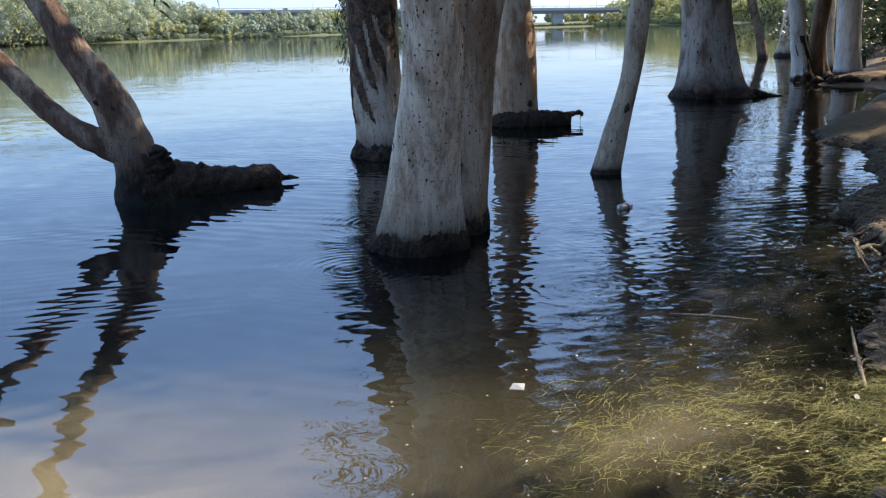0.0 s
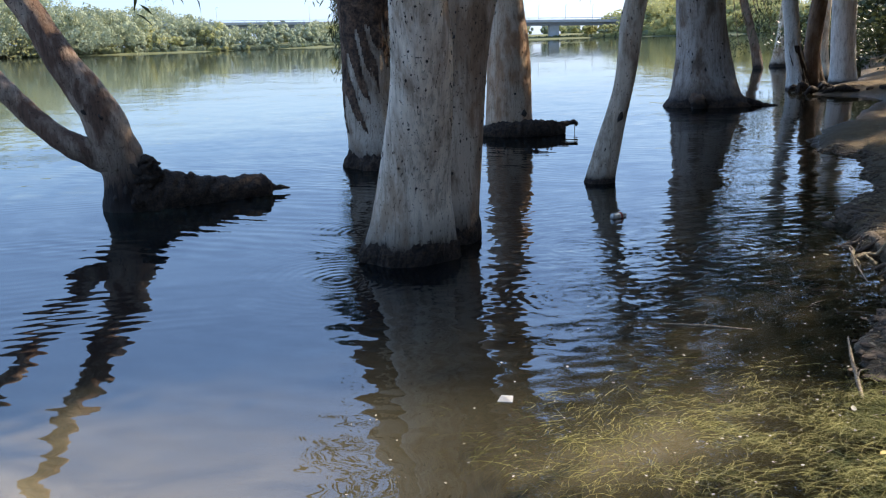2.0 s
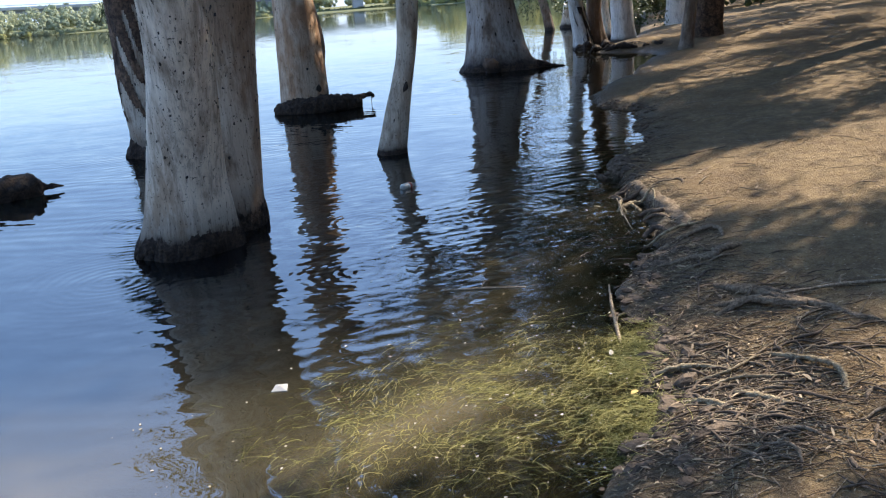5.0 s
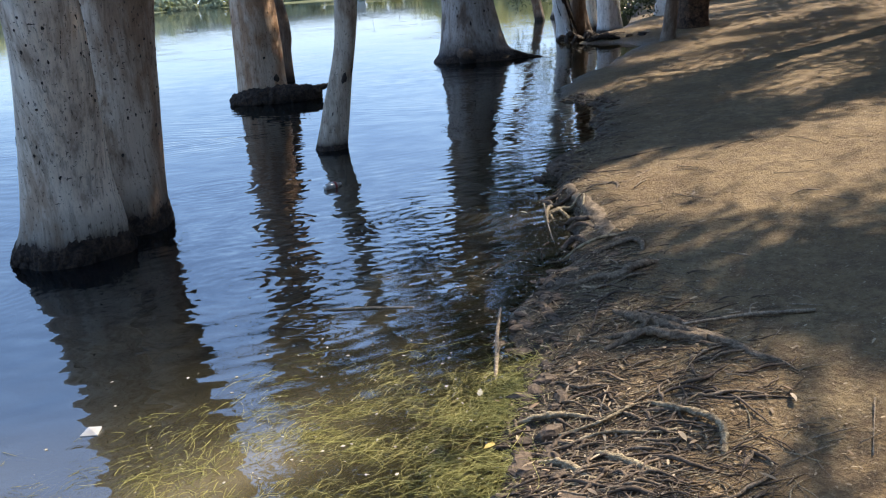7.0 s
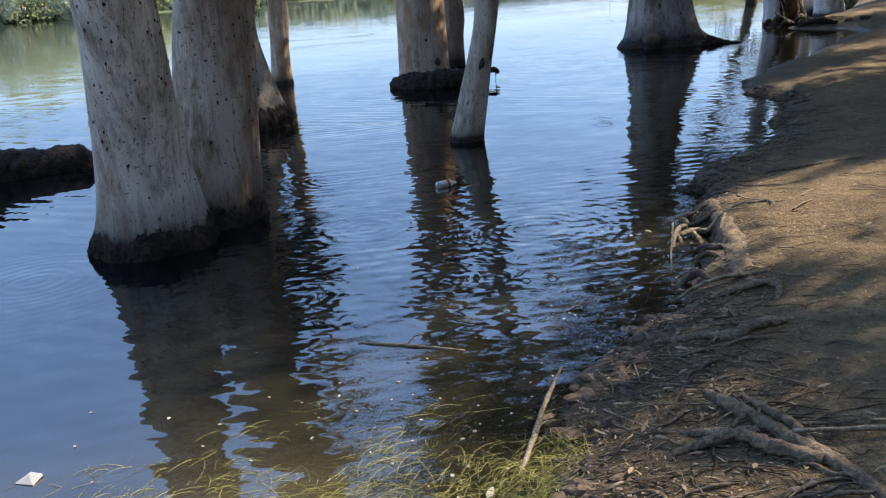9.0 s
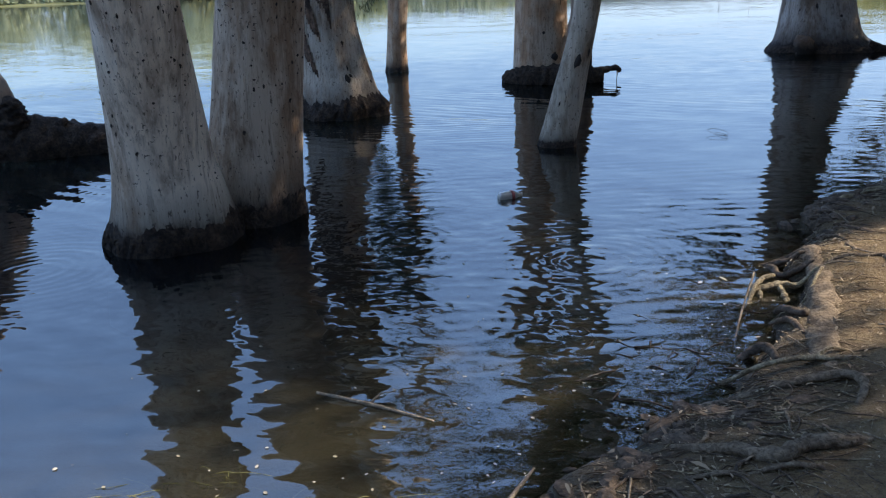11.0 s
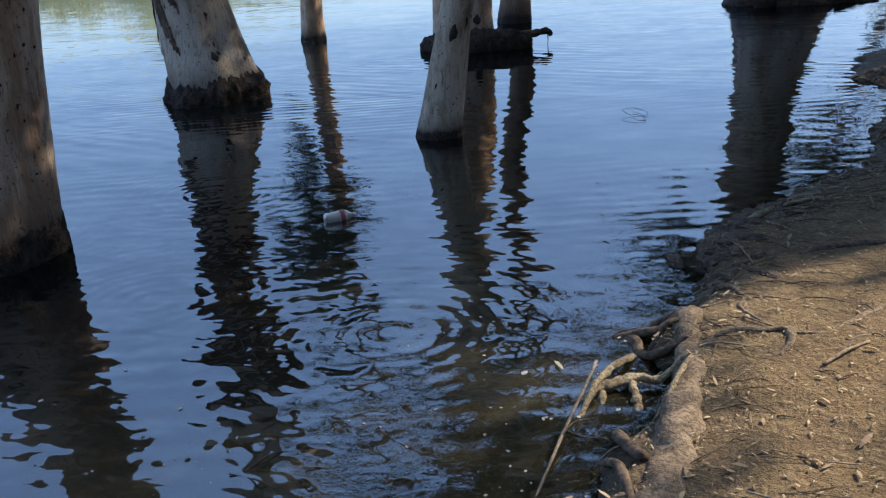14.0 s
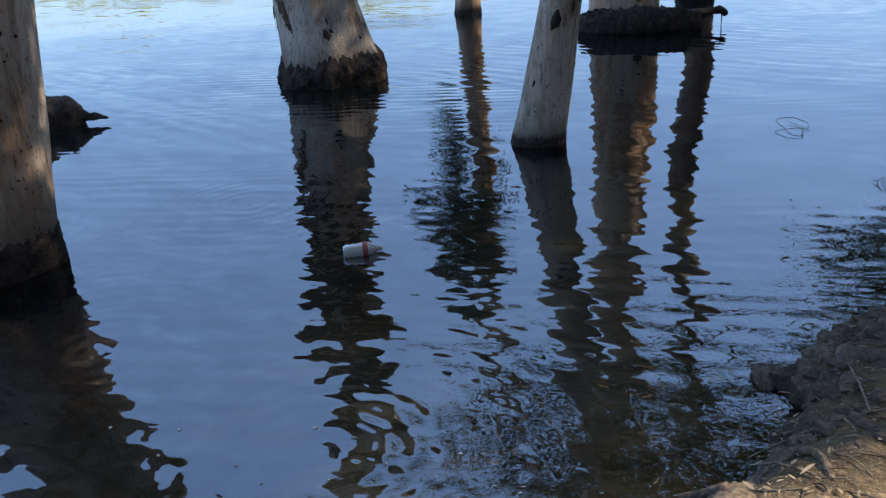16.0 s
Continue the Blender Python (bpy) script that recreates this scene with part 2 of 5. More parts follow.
    unit.operation = "NORMALIZE"
    nt.links.new(flat.outputs[0], unit.inputs[0])
    normal = unit.outputs[0]

    depth = nt.nodes.new("ShaderNodeAttribute")
    depth.attribute_name = "depth"
    silt = calc(nt, "ADD", depth.outputs["Fac"], calc(nt, "MULTIPLY", calc(nt, "SUBTRACT", noise_tex(nt, v, 0.7, 4).outputs["Fac"], 0.5), 0.3))
    # beige patches: sunlight on the silt, painted into the body colour
    lit_silt = nt.nodes.new("ShaderNodeAttribute")
    lit_silt.attribute_name = "lit_silt"
    lit_silt_mask = calc(nt, "MULTIPLY", lit_silt.outputs["Fac"], ramp(nt, noise_tex(nt, v, 1.3, 4, 0.6, 0.6).outputs["Fac"], [(0.3, grey(0.45)), (0.6, grey(1))]))
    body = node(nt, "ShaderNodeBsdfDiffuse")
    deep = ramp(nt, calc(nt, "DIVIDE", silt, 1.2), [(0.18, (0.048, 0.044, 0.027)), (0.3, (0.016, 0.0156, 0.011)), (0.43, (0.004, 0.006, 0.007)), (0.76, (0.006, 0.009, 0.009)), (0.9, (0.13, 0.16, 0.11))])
    nt.links.new(blend(nt, lit_silt_mask, deep, (0.28, 0.23, 0.13)), body.inputs["Color"])
    clear = node(nt, "ShaderNodeBsdfTransparent")
    clear.inputs["Color"].default_value = (0.86, 0.87, 0.7, 1)
    thick = calc(nt, "SUBTRACT", 1.0, calc(nt, "POWER", 2.718, calc(nt, "MULTIPLY", depth.outputs["Fac"], calc(nt, "SUBTRACT", -TURBID, calc(nt, "MULTIPLY", lit_silt_mask, 8.0)))), True)
    under = nt.nodes.new("ShaderNodeMixShader")
    nt.links.new(thick, under.inputs[0])
    nt.links.new(clear.outputs[0], under.inputs[1])
    nt.links.new(body.outputs[0], under.inputs[2])
    # IOR set far above water's 1.33 to strengthen the reflected sky
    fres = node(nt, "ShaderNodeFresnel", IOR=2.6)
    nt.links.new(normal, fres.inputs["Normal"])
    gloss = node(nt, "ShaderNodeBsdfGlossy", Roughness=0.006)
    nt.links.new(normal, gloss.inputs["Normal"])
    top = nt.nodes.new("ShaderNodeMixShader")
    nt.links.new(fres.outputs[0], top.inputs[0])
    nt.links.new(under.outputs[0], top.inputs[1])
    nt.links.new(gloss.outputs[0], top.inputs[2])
    nt.links.new(top.outputs[0], nt.nodes["Material Output"].inputs["Surface"])
    return m


TRAINS = [(-0.25, 0.97, 0.17, 0.034, (3, 1, 0)), (0.35, 0.94, 0.26, 0.03, (9, 4, 2))]
RINGS = [(2.96, 7.57, 0.05, 0.4), (2.9, 8.3, 0.08, 0.55), (-0.9, 7.7, 0.06, 0.6), (1.5, 8.6, 0.06, 0.5), (1.2, 7.0, 0.06, 0.5), (2.2, 7.2, 0.05, 0.5), (-0.8, 9.6, 0.06, 0.7), (0.9, 10.6, 0.05, 0.6)]
RIPPLE, TURBID = (0.08, 0.13, 0.25), 3.5
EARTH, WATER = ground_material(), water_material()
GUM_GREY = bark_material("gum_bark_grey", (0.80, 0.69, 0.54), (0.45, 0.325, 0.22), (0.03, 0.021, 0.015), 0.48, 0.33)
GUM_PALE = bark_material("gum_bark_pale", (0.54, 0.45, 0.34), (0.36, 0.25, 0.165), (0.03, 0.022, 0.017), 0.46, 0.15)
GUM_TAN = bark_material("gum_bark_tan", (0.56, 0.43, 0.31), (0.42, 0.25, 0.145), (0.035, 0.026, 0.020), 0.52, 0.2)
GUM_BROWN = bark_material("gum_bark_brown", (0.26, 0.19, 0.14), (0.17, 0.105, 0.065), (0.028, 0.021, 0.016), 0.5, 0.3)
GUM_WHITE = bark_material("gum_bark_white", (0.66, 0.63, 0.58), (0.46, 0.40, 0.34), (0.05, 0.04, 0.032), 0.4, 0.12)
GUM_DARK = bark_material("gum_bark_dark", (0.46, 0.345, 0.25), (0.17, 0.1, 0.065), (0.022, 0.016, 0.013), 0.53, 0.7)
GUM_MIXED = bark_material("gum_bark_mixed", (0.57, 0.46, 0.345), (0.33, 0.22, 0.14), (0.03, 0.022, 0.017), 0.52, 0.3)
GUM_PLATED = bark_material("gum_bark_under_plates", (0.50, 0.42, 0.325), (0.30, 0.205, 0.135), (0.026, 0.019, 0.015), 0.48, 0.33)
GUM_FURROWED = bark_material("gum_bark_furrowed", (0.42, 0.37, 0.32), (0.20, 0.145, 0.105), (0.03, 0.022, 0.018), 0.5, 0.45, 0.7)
GUM_BANK = bark_material("gum_bark_on_bank", (0.34, 0.27, 0.21), (0.20, 0.14, 0.10), (0.04, 0.03, 0.024), 0.5, 0)
PEEL = wood_material("peeling_bark", (0.19, 0.115, 0.072), (0.04, 0.027, 0.02), 0.9, 6, 0.03)
SCAR = plain_material("bark_scar", (0.035, 0.026, 0.02), 0.95)
SODDEN = wood_material("sodden_wood", (0.085, 0.058, 0.04), (0.02, 0.015, 0.012), 0.85, 11, 0.05)
ROOT = wood_material("weathered_root", (0.29, 0.22, 0.148), (0.12, 0.086, 0.056), 0.9, 16, 0.02)
ROOT_DARK = wood_material("damp_root", (0.17, 0.12, 0.08), (0.06, 0.043, 0.03), 0.75, 12)
ROOT_PALE = wood_material("dry_root", (0.42, 0.345, 0.215), (0.17, 0.125, 0.078), 0.9, 18, 0.02)
TWIG = wood_material("dry_twig", (0.40, 0.32, 0.22), (0.17, 0.125, 0.085), 0.9, 30, 0.004)
LEAF = leaf_material("gum_leaf", (0.045, 0.062, 0.026), (0.085, 0.10, 0.04))
LITTER = leaf_material("leaf_litter", (0.42, 0.33, 0.21), (0.19, 0.135, 0.085), 0.05, 0.8)
WEED = leaf_material("water_weed", (0.13, 0.13, 0.03), (0.50, 0.46, 0.15), 0.15, 0.6)
REED = leaf_material("reed", (0.19, 0.19, 0.09), (0.11, 0.13, 0.055), 0.2, 0.7)
# far leaves: pale greens with the distance haze put into their colour
WOODS = leaf_material("hazy_far_leaf", (0.31, 0.345, 0.215), (0.40, 0.425, 0.275), 0.25, 0.9)
WOODS_YELLOW = leaf_material("hazy_far_yellow_leaf", (0.42, 0.43, 0.19), (0.56, 0.53, 0.25), 0.4, 0.9)
CONCRETE = plain_material("concrete", (0.42, 0.41, 0.39), 0.85, 0, 0.12, 0.4)
STEEL = plain_material("painted_steel", (0.55, 0.57, 0.6), 0.5)


# ---- mesh helpers ----
def mesh_of(name, verts, faces, mat, smooth=True):
    me = bpy.data.meshes.new(name)
    v = np.asarray(verts, np.float32).reshape(-1, 3)
    count = np.fromiter((len(q) for q in faces), np.int32, len(faces))
    loops = np.fromiter((i for q in faces for i in q), np.int32, int(count.sum()))
    me.vertices.add(len(v))
    me.vertices.foreach_set("co", v.ravel())
    me.loops.add(len(loops))
    me.loops.foreach_set("vertex_index", loops)
    me.polygons.add(len(count))
    me.polygons.foreach_set("loop_start", np.concatenate([[0], np.cumsum(count)[:-1]]).astype(np.int32))
    me.polygons.foreach_set("use_smooth", np.full(len(count), smooth))
    me.update(calc_edges=True)
    me.validate()
    me.materials.append(mat)
    return me


def thing(name, label, category, group="", kind="", at=(0, 0, 0)):
    ob = new(name)
    ob.location = at
    ob.empty_display_size = 0.2
    return tagged(ob, label, category, group, kind)


def part(name, shape, mat, parent, label="", smooth=True):
    """One mesh under a thing or a part; its vertices are in the world's metres."""
    verts, faces = shape
    base = Vector(parent.location)
    up = parent.parent
    while up is not None:
        base += Vector(up.location)
        up = up.parent
    ob = new(name, mesh_of(name, np.asarray(verts, float) - np.array(base), faces, mat, smooth))
    ob.parent = parent
    return tagged(ob, label)


def joined(shapes):
    verts, faces, n = [], [], 0
    for v, f in shapes:
        v = np.asarray(v, float)
        verts.append(v)
        faces.extend([tuple(i + n for i in q) for q in f])
        n += len(v)
    return np.concatenate(verts), faces


def curve_through(points, per=8):
    """A smooth line (Catmull-Rom) through rows of any width."""
    p = np.asarray(points, float)
    if len(p) < 3:
        s = np.linspace(0, 1, per + 1)[:, None]
        return p[0] * (1 - s) + p[-1] * s
    q = np.vstack([2 * p[0] - p[1], p, 2 * p[-1] - p[-2]])
    out = []
    for a, b, c, d in zip(q, q[1:], q[2:], q[3:]):
        for s in np.arange(per) / per:
            out.append(0.5 * (2 * b + (c - a) * s + (2 * a - 5 * b + 4 * c - d) * s * s + (3 * b - a - 3 * c + d) * s**3))
    return np.array(out + [p[-1]])


def tube(points, sides=10, per=6, rough=0.12, seed=0.0, flat=1.0, freq=6.0):
    """A knobbly tapering limb through rows of x, y, z, radius."""
    line = curve_through(points, per)
    n = len(line)
    along = np.gradient(line[:, :3], axis=0)
    along /= np.linalg.norm(along, axis=1)[:, None] + 1e-9
    ref = np.array((0.0, 0.0, 1.0)) if abs(along[0][2]) < 0.9 else np.array((1.0, 0.0, 0.0))
    verts, faces = [], []
    pitch = freq / max(6 * float(line[:, 3].mean()), 0.15)
    for i in range(n):
        side = np.cross(along[i], ref)
        side /= np.linalg.norm(side) + 1e-9
        up = np.cross(side, along[i])
        ref = up
        for k in range(sides):
            a = 2 * math.pi * k / sides
            r = max(line[i, 3], 0.0008)
            d = side * math.cos(a) + up * math.sin(a) * flat
            p = line[i, :3] + d * r
            if rough:
                q = Vector(p * pitch) + Vector((seed, seed * 1.7, 0))
                wob = noise.noise(q) + 0.5 * noise.noise(q * 2.3)
                p = p + d * r * rough * 2 * wob
            verts.append(p)
    for i in range(n - 1):
        for k in range(sides):
            j = (k + 1) % sides
            faces.append((i * sides + k, i * sides + j, (i + 1) * sides + j, (i + 1) * sides + k))
    verts += [line[0, :3], line[-1, :3]]
    a, b = n * sides, n * sides + 1
    for k in range(sides):
        faces += [(a, (k + 1) % sides, k), (b, (n - 1) * sides + k, (n - 1) * sides + (k + 1) % sides)]
    return np.array(verts), faces


class Stem:
    """An upright trunk: rings round a bent axis, rows of z, x, y, radius."""

    def __init__(self, rows, lobes=0.0, folds=5, seed=1.0, flare=0.4, rough=0.05):
        self.line = curve_through(rows, 8)
        self.lobes, self.folds, self.seed, self.flare, self.rough = lobes, folds, seed, flare, rough

    def axis(self, z):
        zs = self.line[:, 0]
        return [float(np.interp(z, zs, self.line[:, c])) for c in (1, 2, 3)]

    def point(self, angle, z, off=0.0):
        x, y, r = self.axis(z)
        c, s = math.cos(angle), math.sin(angle)
        d = self.rough * noise.noise(Vector((c * 1.3 + self.seed, s * 1.3, z * 0.8))) * 2
        d += 0.4 * self.rough * noise.noise(Vector((c * 4 + self.seed, s * 4, z * 1.9)))
        fold = math.cos(self.folds * angle + self.seed) * 0.6 + math.cos((self.folds + 3) * angle + 2.1 * self.seed) * 0.4
        d += self.lobes * fold * math.exp(-max(z, 0) / self.flare)
        r = r * (1 + d) + off
        return np.array((x + r * c, y + r * s, z))

    def shape(self, top, bottom=-0.7, sides=56):
        z = [bottom]
        while z[-1] < top:
            z.append(z[-1] + (0.06 if -0.1 < z[-1] < 1.0 else 0.12 if z[-1] < 4 else 0.4))
        verts = [self.point(2 * math.pi * k / sides, h) for h in z for k in range(sides)]
        faces = []
        for i in range(len(z) - 1):
            for k in range(sides):
                j = (k + 1) % sides
                faces.append((i * sides + k, i * sides + j, (i + 1) * sides + j, (i + 1) * sides + k))
        faces.append(tuple(range((len(z) - 1) * sides, len(z) * sides)))
        return np.array(verts), faces


def knot_on(stem, angle, z, w, h, depth=0.006):
    """A small dark scar that stands a little proud of the bark."""
    verts, faces, n = [stem.point(angle, z, depth)], [], 9
    r = stem.axis(z)[2]
    for ring, off in ((0.6, depth), (1.0, -0.004)):
        for k in range(n):
            a = 2 * math.pi * k / n
            q = ring * (1 + 0.6 * noise.noise(Vector((a * 2, z * 9, angle * 5))))
            verts.append(stem.point(angle + w * q * math.cos(a) / r, z + h * q * math.sin(a), off))
    for k in range(n):
        j = (k + 1) % n
        faces += [(0, 1 + k, 1 + j), (1 + k, 1 + n + k, 1 + n + j, 1 + j)]
    return verts, faces


def peel_on(stem, a0, a1, z0, z1, seed, cover=0.0, off=0.018):
    """Ragged plates of old bark over part of a trunk."""
    na, nz = int((a1 - a0) / 0.05), int((z1 - z0) / 0.035)
    keep, index, verts, faces = {}, {}, [], []
    for i in range(na + 1):
        for k in range(nz + 1):
            a, z = a0 + i * (a1 - a0) / na, z0 + k * (z1 - z0) / nz
            v = noise.noise(Vector((a * 2.2 + seed + z * 1.3, seed, z * 0.8))) + 0.6 * noise.noise(Vector((a * 6 + z * 2.4, seed + 3, z * 1.6)))
            rim = min(min(i, na - i) / na * 3, min(k, nz) / nz * 4, 1)
            keep[i, k] = v > 0.75 - 0.75 * rim - cover
            if keep[i, k]:
                index[i, k] = len(verts)
                verts.append(stem.point(a, z, off * (0.8 + 0.9 * noise.noise(Vector((a * 9, z * 5, seed))))))
    m = len(verts)
    for i in range(na):
        for k in range(nz):
            q = [(i, k), (i + 1, k), (i + 1, k + 1), (i, k + 1)]
            if all(keep[c] for c in q):
                faces.append([index[c] for c in q])
    return verts, faces


# leaves: narrow drooping blades, many at once
def blades(centres, lengths, widths, droop=0.8, bend=0.12, gen=rnd):
    c = np.asarray(centres, float)
    n = len(c)
    d = gen.normal(size=(n, 3))
    d[:, 2] = d[:, 2] * 0.45 - droop * 1.6
    d /= np.linalg.norm(d, axis=1)[:, None]
    s = np.cross(d, gen.normal(size=(n, 3)))
    s /= np.linalg.norm(s, axis=1)[:, None]
    u = np.cross(s, d)
    L, W = np.asarray(lengths)[:, None], np.asarray(widths)[:, None]
    p = [c, c + d * L * 0.4 + s * W * 0.5 + u * L * bend, c + d * L + s * W * 0.15, c + d * L * 0.4 - s * W * 0.5 + u * L * bend]
    v = np.stack(p, 1).reshape(-1, 3)
    f = np.arange(4 * n).reshape(-1, 4)
    return v, f.tolist()


def crown_points(centres, spread, per, gen=rnd):
    c = np.repeat(np.asarray(centres, float), per, 0)
    return c + gen.normal(size=c.shape) * spread


def gum_tree(label, stem, height, bark, centres=(), scars=(), leaf_per=70, spread=0.5, leaf=0.3, limbs=True, group="gum trees"):
    """A gum tree: trunk, limbs to its leaf clumps, and the crown."""
    x, y, r = stem.axis(0)
    tree = thing("gum_tree", label, "tree", group, at=(x, y, 0))
    part("trunk", stem.shape(height), bark, tree)
    for shape in scars:
        part("bark_scar", shape, SCAR, tree)
    if len(centres):
        tx, ty, tr = stem.axis(height)
        if limbs:
            close = [c for c in centres if math.hypot(c[0] - tx, c[1] - ty) < 4.0]
            for i, c in enumerate(close[:: max(1, len(close) // 7)]):
                z0 = height * (0.72 + 0.27 * ((i * 0.37) % 1))
                sx, sy, sr = stem.axis(z0)
                mid = ((sx + c[0]) / 2, (sy + c[1]) / 2, (z0 + c[2]) / 2 + 0.6)
                part("limb", tube([(sx, sy, z0, min(sr * 0.6, 0.13)), (*mid, min(sr * 0.3, 0.06)), (c[0], c[1], c[2], 0.015)], 8, 5, 0.08, i), bark, tree)
        p = crown_points(centres, spread, leaf_per)
        n = len(p)
        part("crown", blades(p, rnd.uniform(0.7, 1.3, n) * leaf, rnd.uniform(0.2, 0.3, n) * leaf), LEAF, tree)
    return tree


# ---- ground and lake ----
NEAR_SHORE = [(-130, -25), (-60, -9), (-10, 2.0), (-3, 2.85), (0, 2.95), (1.2, 3.0), (1.72, 3.22), (2.08, 3.62), (2.4, 4.05), (2.62, 4.7), (2.85, 5.3), (3.15, 6.0),
              (3.5, 6.35), (3.8, 6.75), (3.98, 7.2), (4.08, 7.65), (4.1, 8.2), (4.26, 8.62), (4.42, 8.92), (4.36, 9.2), (4.5, 9.62), (4.73, 9.92), (5.26, 10.6), (5.75, 11.1),
              (6.1, 12.2), (6.4, 12.9), (6.7, 13.4), (6.95, 13.9), (6.75, 14.4), (6.65, 14.9), (7.0, 16.1), (8.1, 17.9), (9.3, 19.3), (11.2, 22.3),
              (12.6, 24.4), (13.0, 25.6), (12.5, 26.4), (11.9, 27.1), (12.2, 28.6), (13.6, 30.6), (15.2, 32.2), (17.6, 36), (21, 43), (30, 62), (56, 110), (104, 210)]
FAR_SHORE = [(136, 290), (112, 335), (99, 352), (90, 386), (70, 425), (44, 435), (-20, 420), (-60, 375), (-95, 345), (-125, 325), (-150, 318), (-178, 310), (-202, 285), (-235, 200), (-245, 40)]
LAKE = np.array(NEAR_SHORE + FAR_SHORE, float)


def shore_distance(x, y):
    """Metres inland of the waterline; negative over the lake."""
    p = np.stack([x, y], -1)
    best = np.full(x.shape, 1e9)
    inside = np.zeros(x.shape, bool)
    for a, b in zip(LAKE, np.roll(LAKE, -1, 0)):
        ab, ap = b - a, p - a
        s = np.clip((ap @ ab) / (ab @ ab), 0, 1)
        best = np.minimum(best, np.hypot(ap[..., 0] - s * ab[0], ap[..., 1] - s * ab[1]))
        with np.errstate(divide="ignore", invalid="ignore"):
            cross = (a[1] > y) != (b[1] > y)
            inside ^= cross & (x < (b[0] - a[0]) * (y - a[1]) / (b[1] - a[1] if b[1] != a[1] else 1e-9) + a[0])
    return np.where(inside, -best, best)


def soft_noise(x, y, size, seed):
    return np.array([noise.noise(Vector((a / size + seed, b / size, seed))) for a, b in zip(x.ravel(), y.ravel())]).reshape(x.shape)


def ground_height(x, y, rough=True):
    d = shore_distance(x, y)
    if rough:
        edge = (np.abs(d) < 0.7) & (np.hypot(x - 5, y - 9) < 14)
        d = d.copy()
        d[edge] += (0.16 * soft_noise(x[edge], y[edge], 0.42, 5.7) + 0.09 * soft_noise(x[edge], y[edge], 0.15, 1.9)) * (1 - np.abs(d[edge]) / 0.7)
    far = np.clip((np.hypot(x - 5, y - 8) - 30) / 60, 0, 1)
    # along the root-held stretch the bank ends in a small step
    step = np.exp(-(((x - 4.1) / 1.0) ** 2 + ((y - 8.0) / 1.6) ** 2)) + 0.9 * np.exp(-(((x - 4.55) / 0.45) ** 2 + ((y - 9.45) / 0.5) ** 2))
    step = np.minimum(step, 1.0)
    land = 0.02 + 0.12 * (1 - np.exp(-np.maximum(d, 0) / (0.5 - 0.42 * step))) + 0.075 * np.maximum(d, 0) - 0.0015 * np.minimum(np.maximum(d, 0), 25) ** 2
    bed = -1.1 * (1 - np.exp(np.minimum(d, 0) * 0.2)) - 0.03 * step - 0.01
    bed = bed * (1 - 0.5 * np.exp(-(((x + 1.5) / 2.4) ** 2) - ((y - 4.2) / 1.3) ** 2))
    far_land = np.minimum(np.maximum(d, 0) * 0.12, 2.5) + 0.05
    z = np.where(d > 0, land * (1 - far) + far_land * far, bed)
    if rough:
        near = np.hypot(x - 5, y - 9) < 26
        bumps = np.zeros_like(z)
        bumps[near] = 0.035 * soft_noise(x[near], y[near], 0.9, 3.1) + 0.012 * soft_noise(x[near], y[near], 0.22, 8.4)
        z = z + bumps * np.clip(0.35 + d * 0.8, 0.25, 1)
    return z


def steps(lo, hi, fine_lo, fine_hi, fine, grow=1.16):
    mid = list(np.arange(fine_lo, fine_hi + 1e-6, fine))
    up, s = [mid[-1]], fine
    while up[-1] < hi:
        s *= grow
        up.append(up[-1] + s)
    down, s = [mid[0]], fine
    while down[-1] > lo:
        s *= grow
        down.append(down[-1] - s)
    return np.array(down[:0:-1] + mid + up[1:])


def sheet(xs, ys):
    x, y = np.meshgrid(xs, ys)
    nx, ny = len(xs), len(ys)
    i = np.arange(nx * ny).reshape(ny, nx)
    f = np.stack([i[:-1, :-1], i[:-1, 1:], i[1:, 1:], i[1:, :-1]], -1).reshape(-1, 4)
    return x, y, f.tolist()


gx, gy, gf = sheet(steps(-3000, 3000, 1.0, 9.0, 0.07), steps(-2500, 3500, 1.5, 17.0, 0.09))
gz = ground_height(gx, gy)
ground = new("ground", mesh_of("ground", np.stack([gx, gy, gz], -1).reshape(-1, 3), gf, EARTH))
tagged(ground, "bare brown earth bank sloping into a lake, littered with chips", "ground", kind="structure")

wx, wy, wf = sheet(steps(-260, 260, -4.0, 9.0, 0.2), steps(-60, 470, 1.5, 17.0, 0.2))
wz = np.zeros_like(wx)
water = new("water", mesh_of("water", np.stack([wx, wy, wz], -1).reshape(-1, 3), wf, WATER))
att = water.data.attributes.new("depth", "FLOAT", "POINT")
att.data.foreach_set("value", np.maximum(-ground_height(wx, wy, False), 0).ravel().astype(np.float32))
# pale silty spots painted where sun falls on the shallows
lit_silt = np.exp(-(((wx + 1.9) / 1.6) ** 2) - ((wy - 3.8) / 0.95) ** 2) + 0.12 * np.exp(-(((wx - 1.6) / 1.1) ** 2) - ((wy - 4.45) / 0.5) ** 2) + 0.55 * np.exp(-(((0.84 * wx + 0.545 * wy - 3.4) / 0.85) ** 2) - ((-0.545 * wx + 0.84 * wy - 3.02) / 0.24) ** 2) + 0.25 * np.exp(-(((wx - 2.5) / 0.8) ** 2) - ((wy - 6.6) / 0.25) ** 2) + 0.2 * np.exp(-(((wx - 3.5) / 0.4) ** 2) - ((wy - 7.85) / 0.28) ** 2) + 0.4 * np.exp(-(((wx - 4.0) / 0.25) ** 2) - ((wy - 8.95) / 0.22) ** 2)
att = water.data.attributes.new("lit_silt", "FLOAT", "POINT")
att.data.foreach_set("value", np.clip(lit_silt, 0, 1).ravel().astype(np.float32))
tagged(water, "calm rippled lake water, silty brown near the bank", "water", kind="structure")


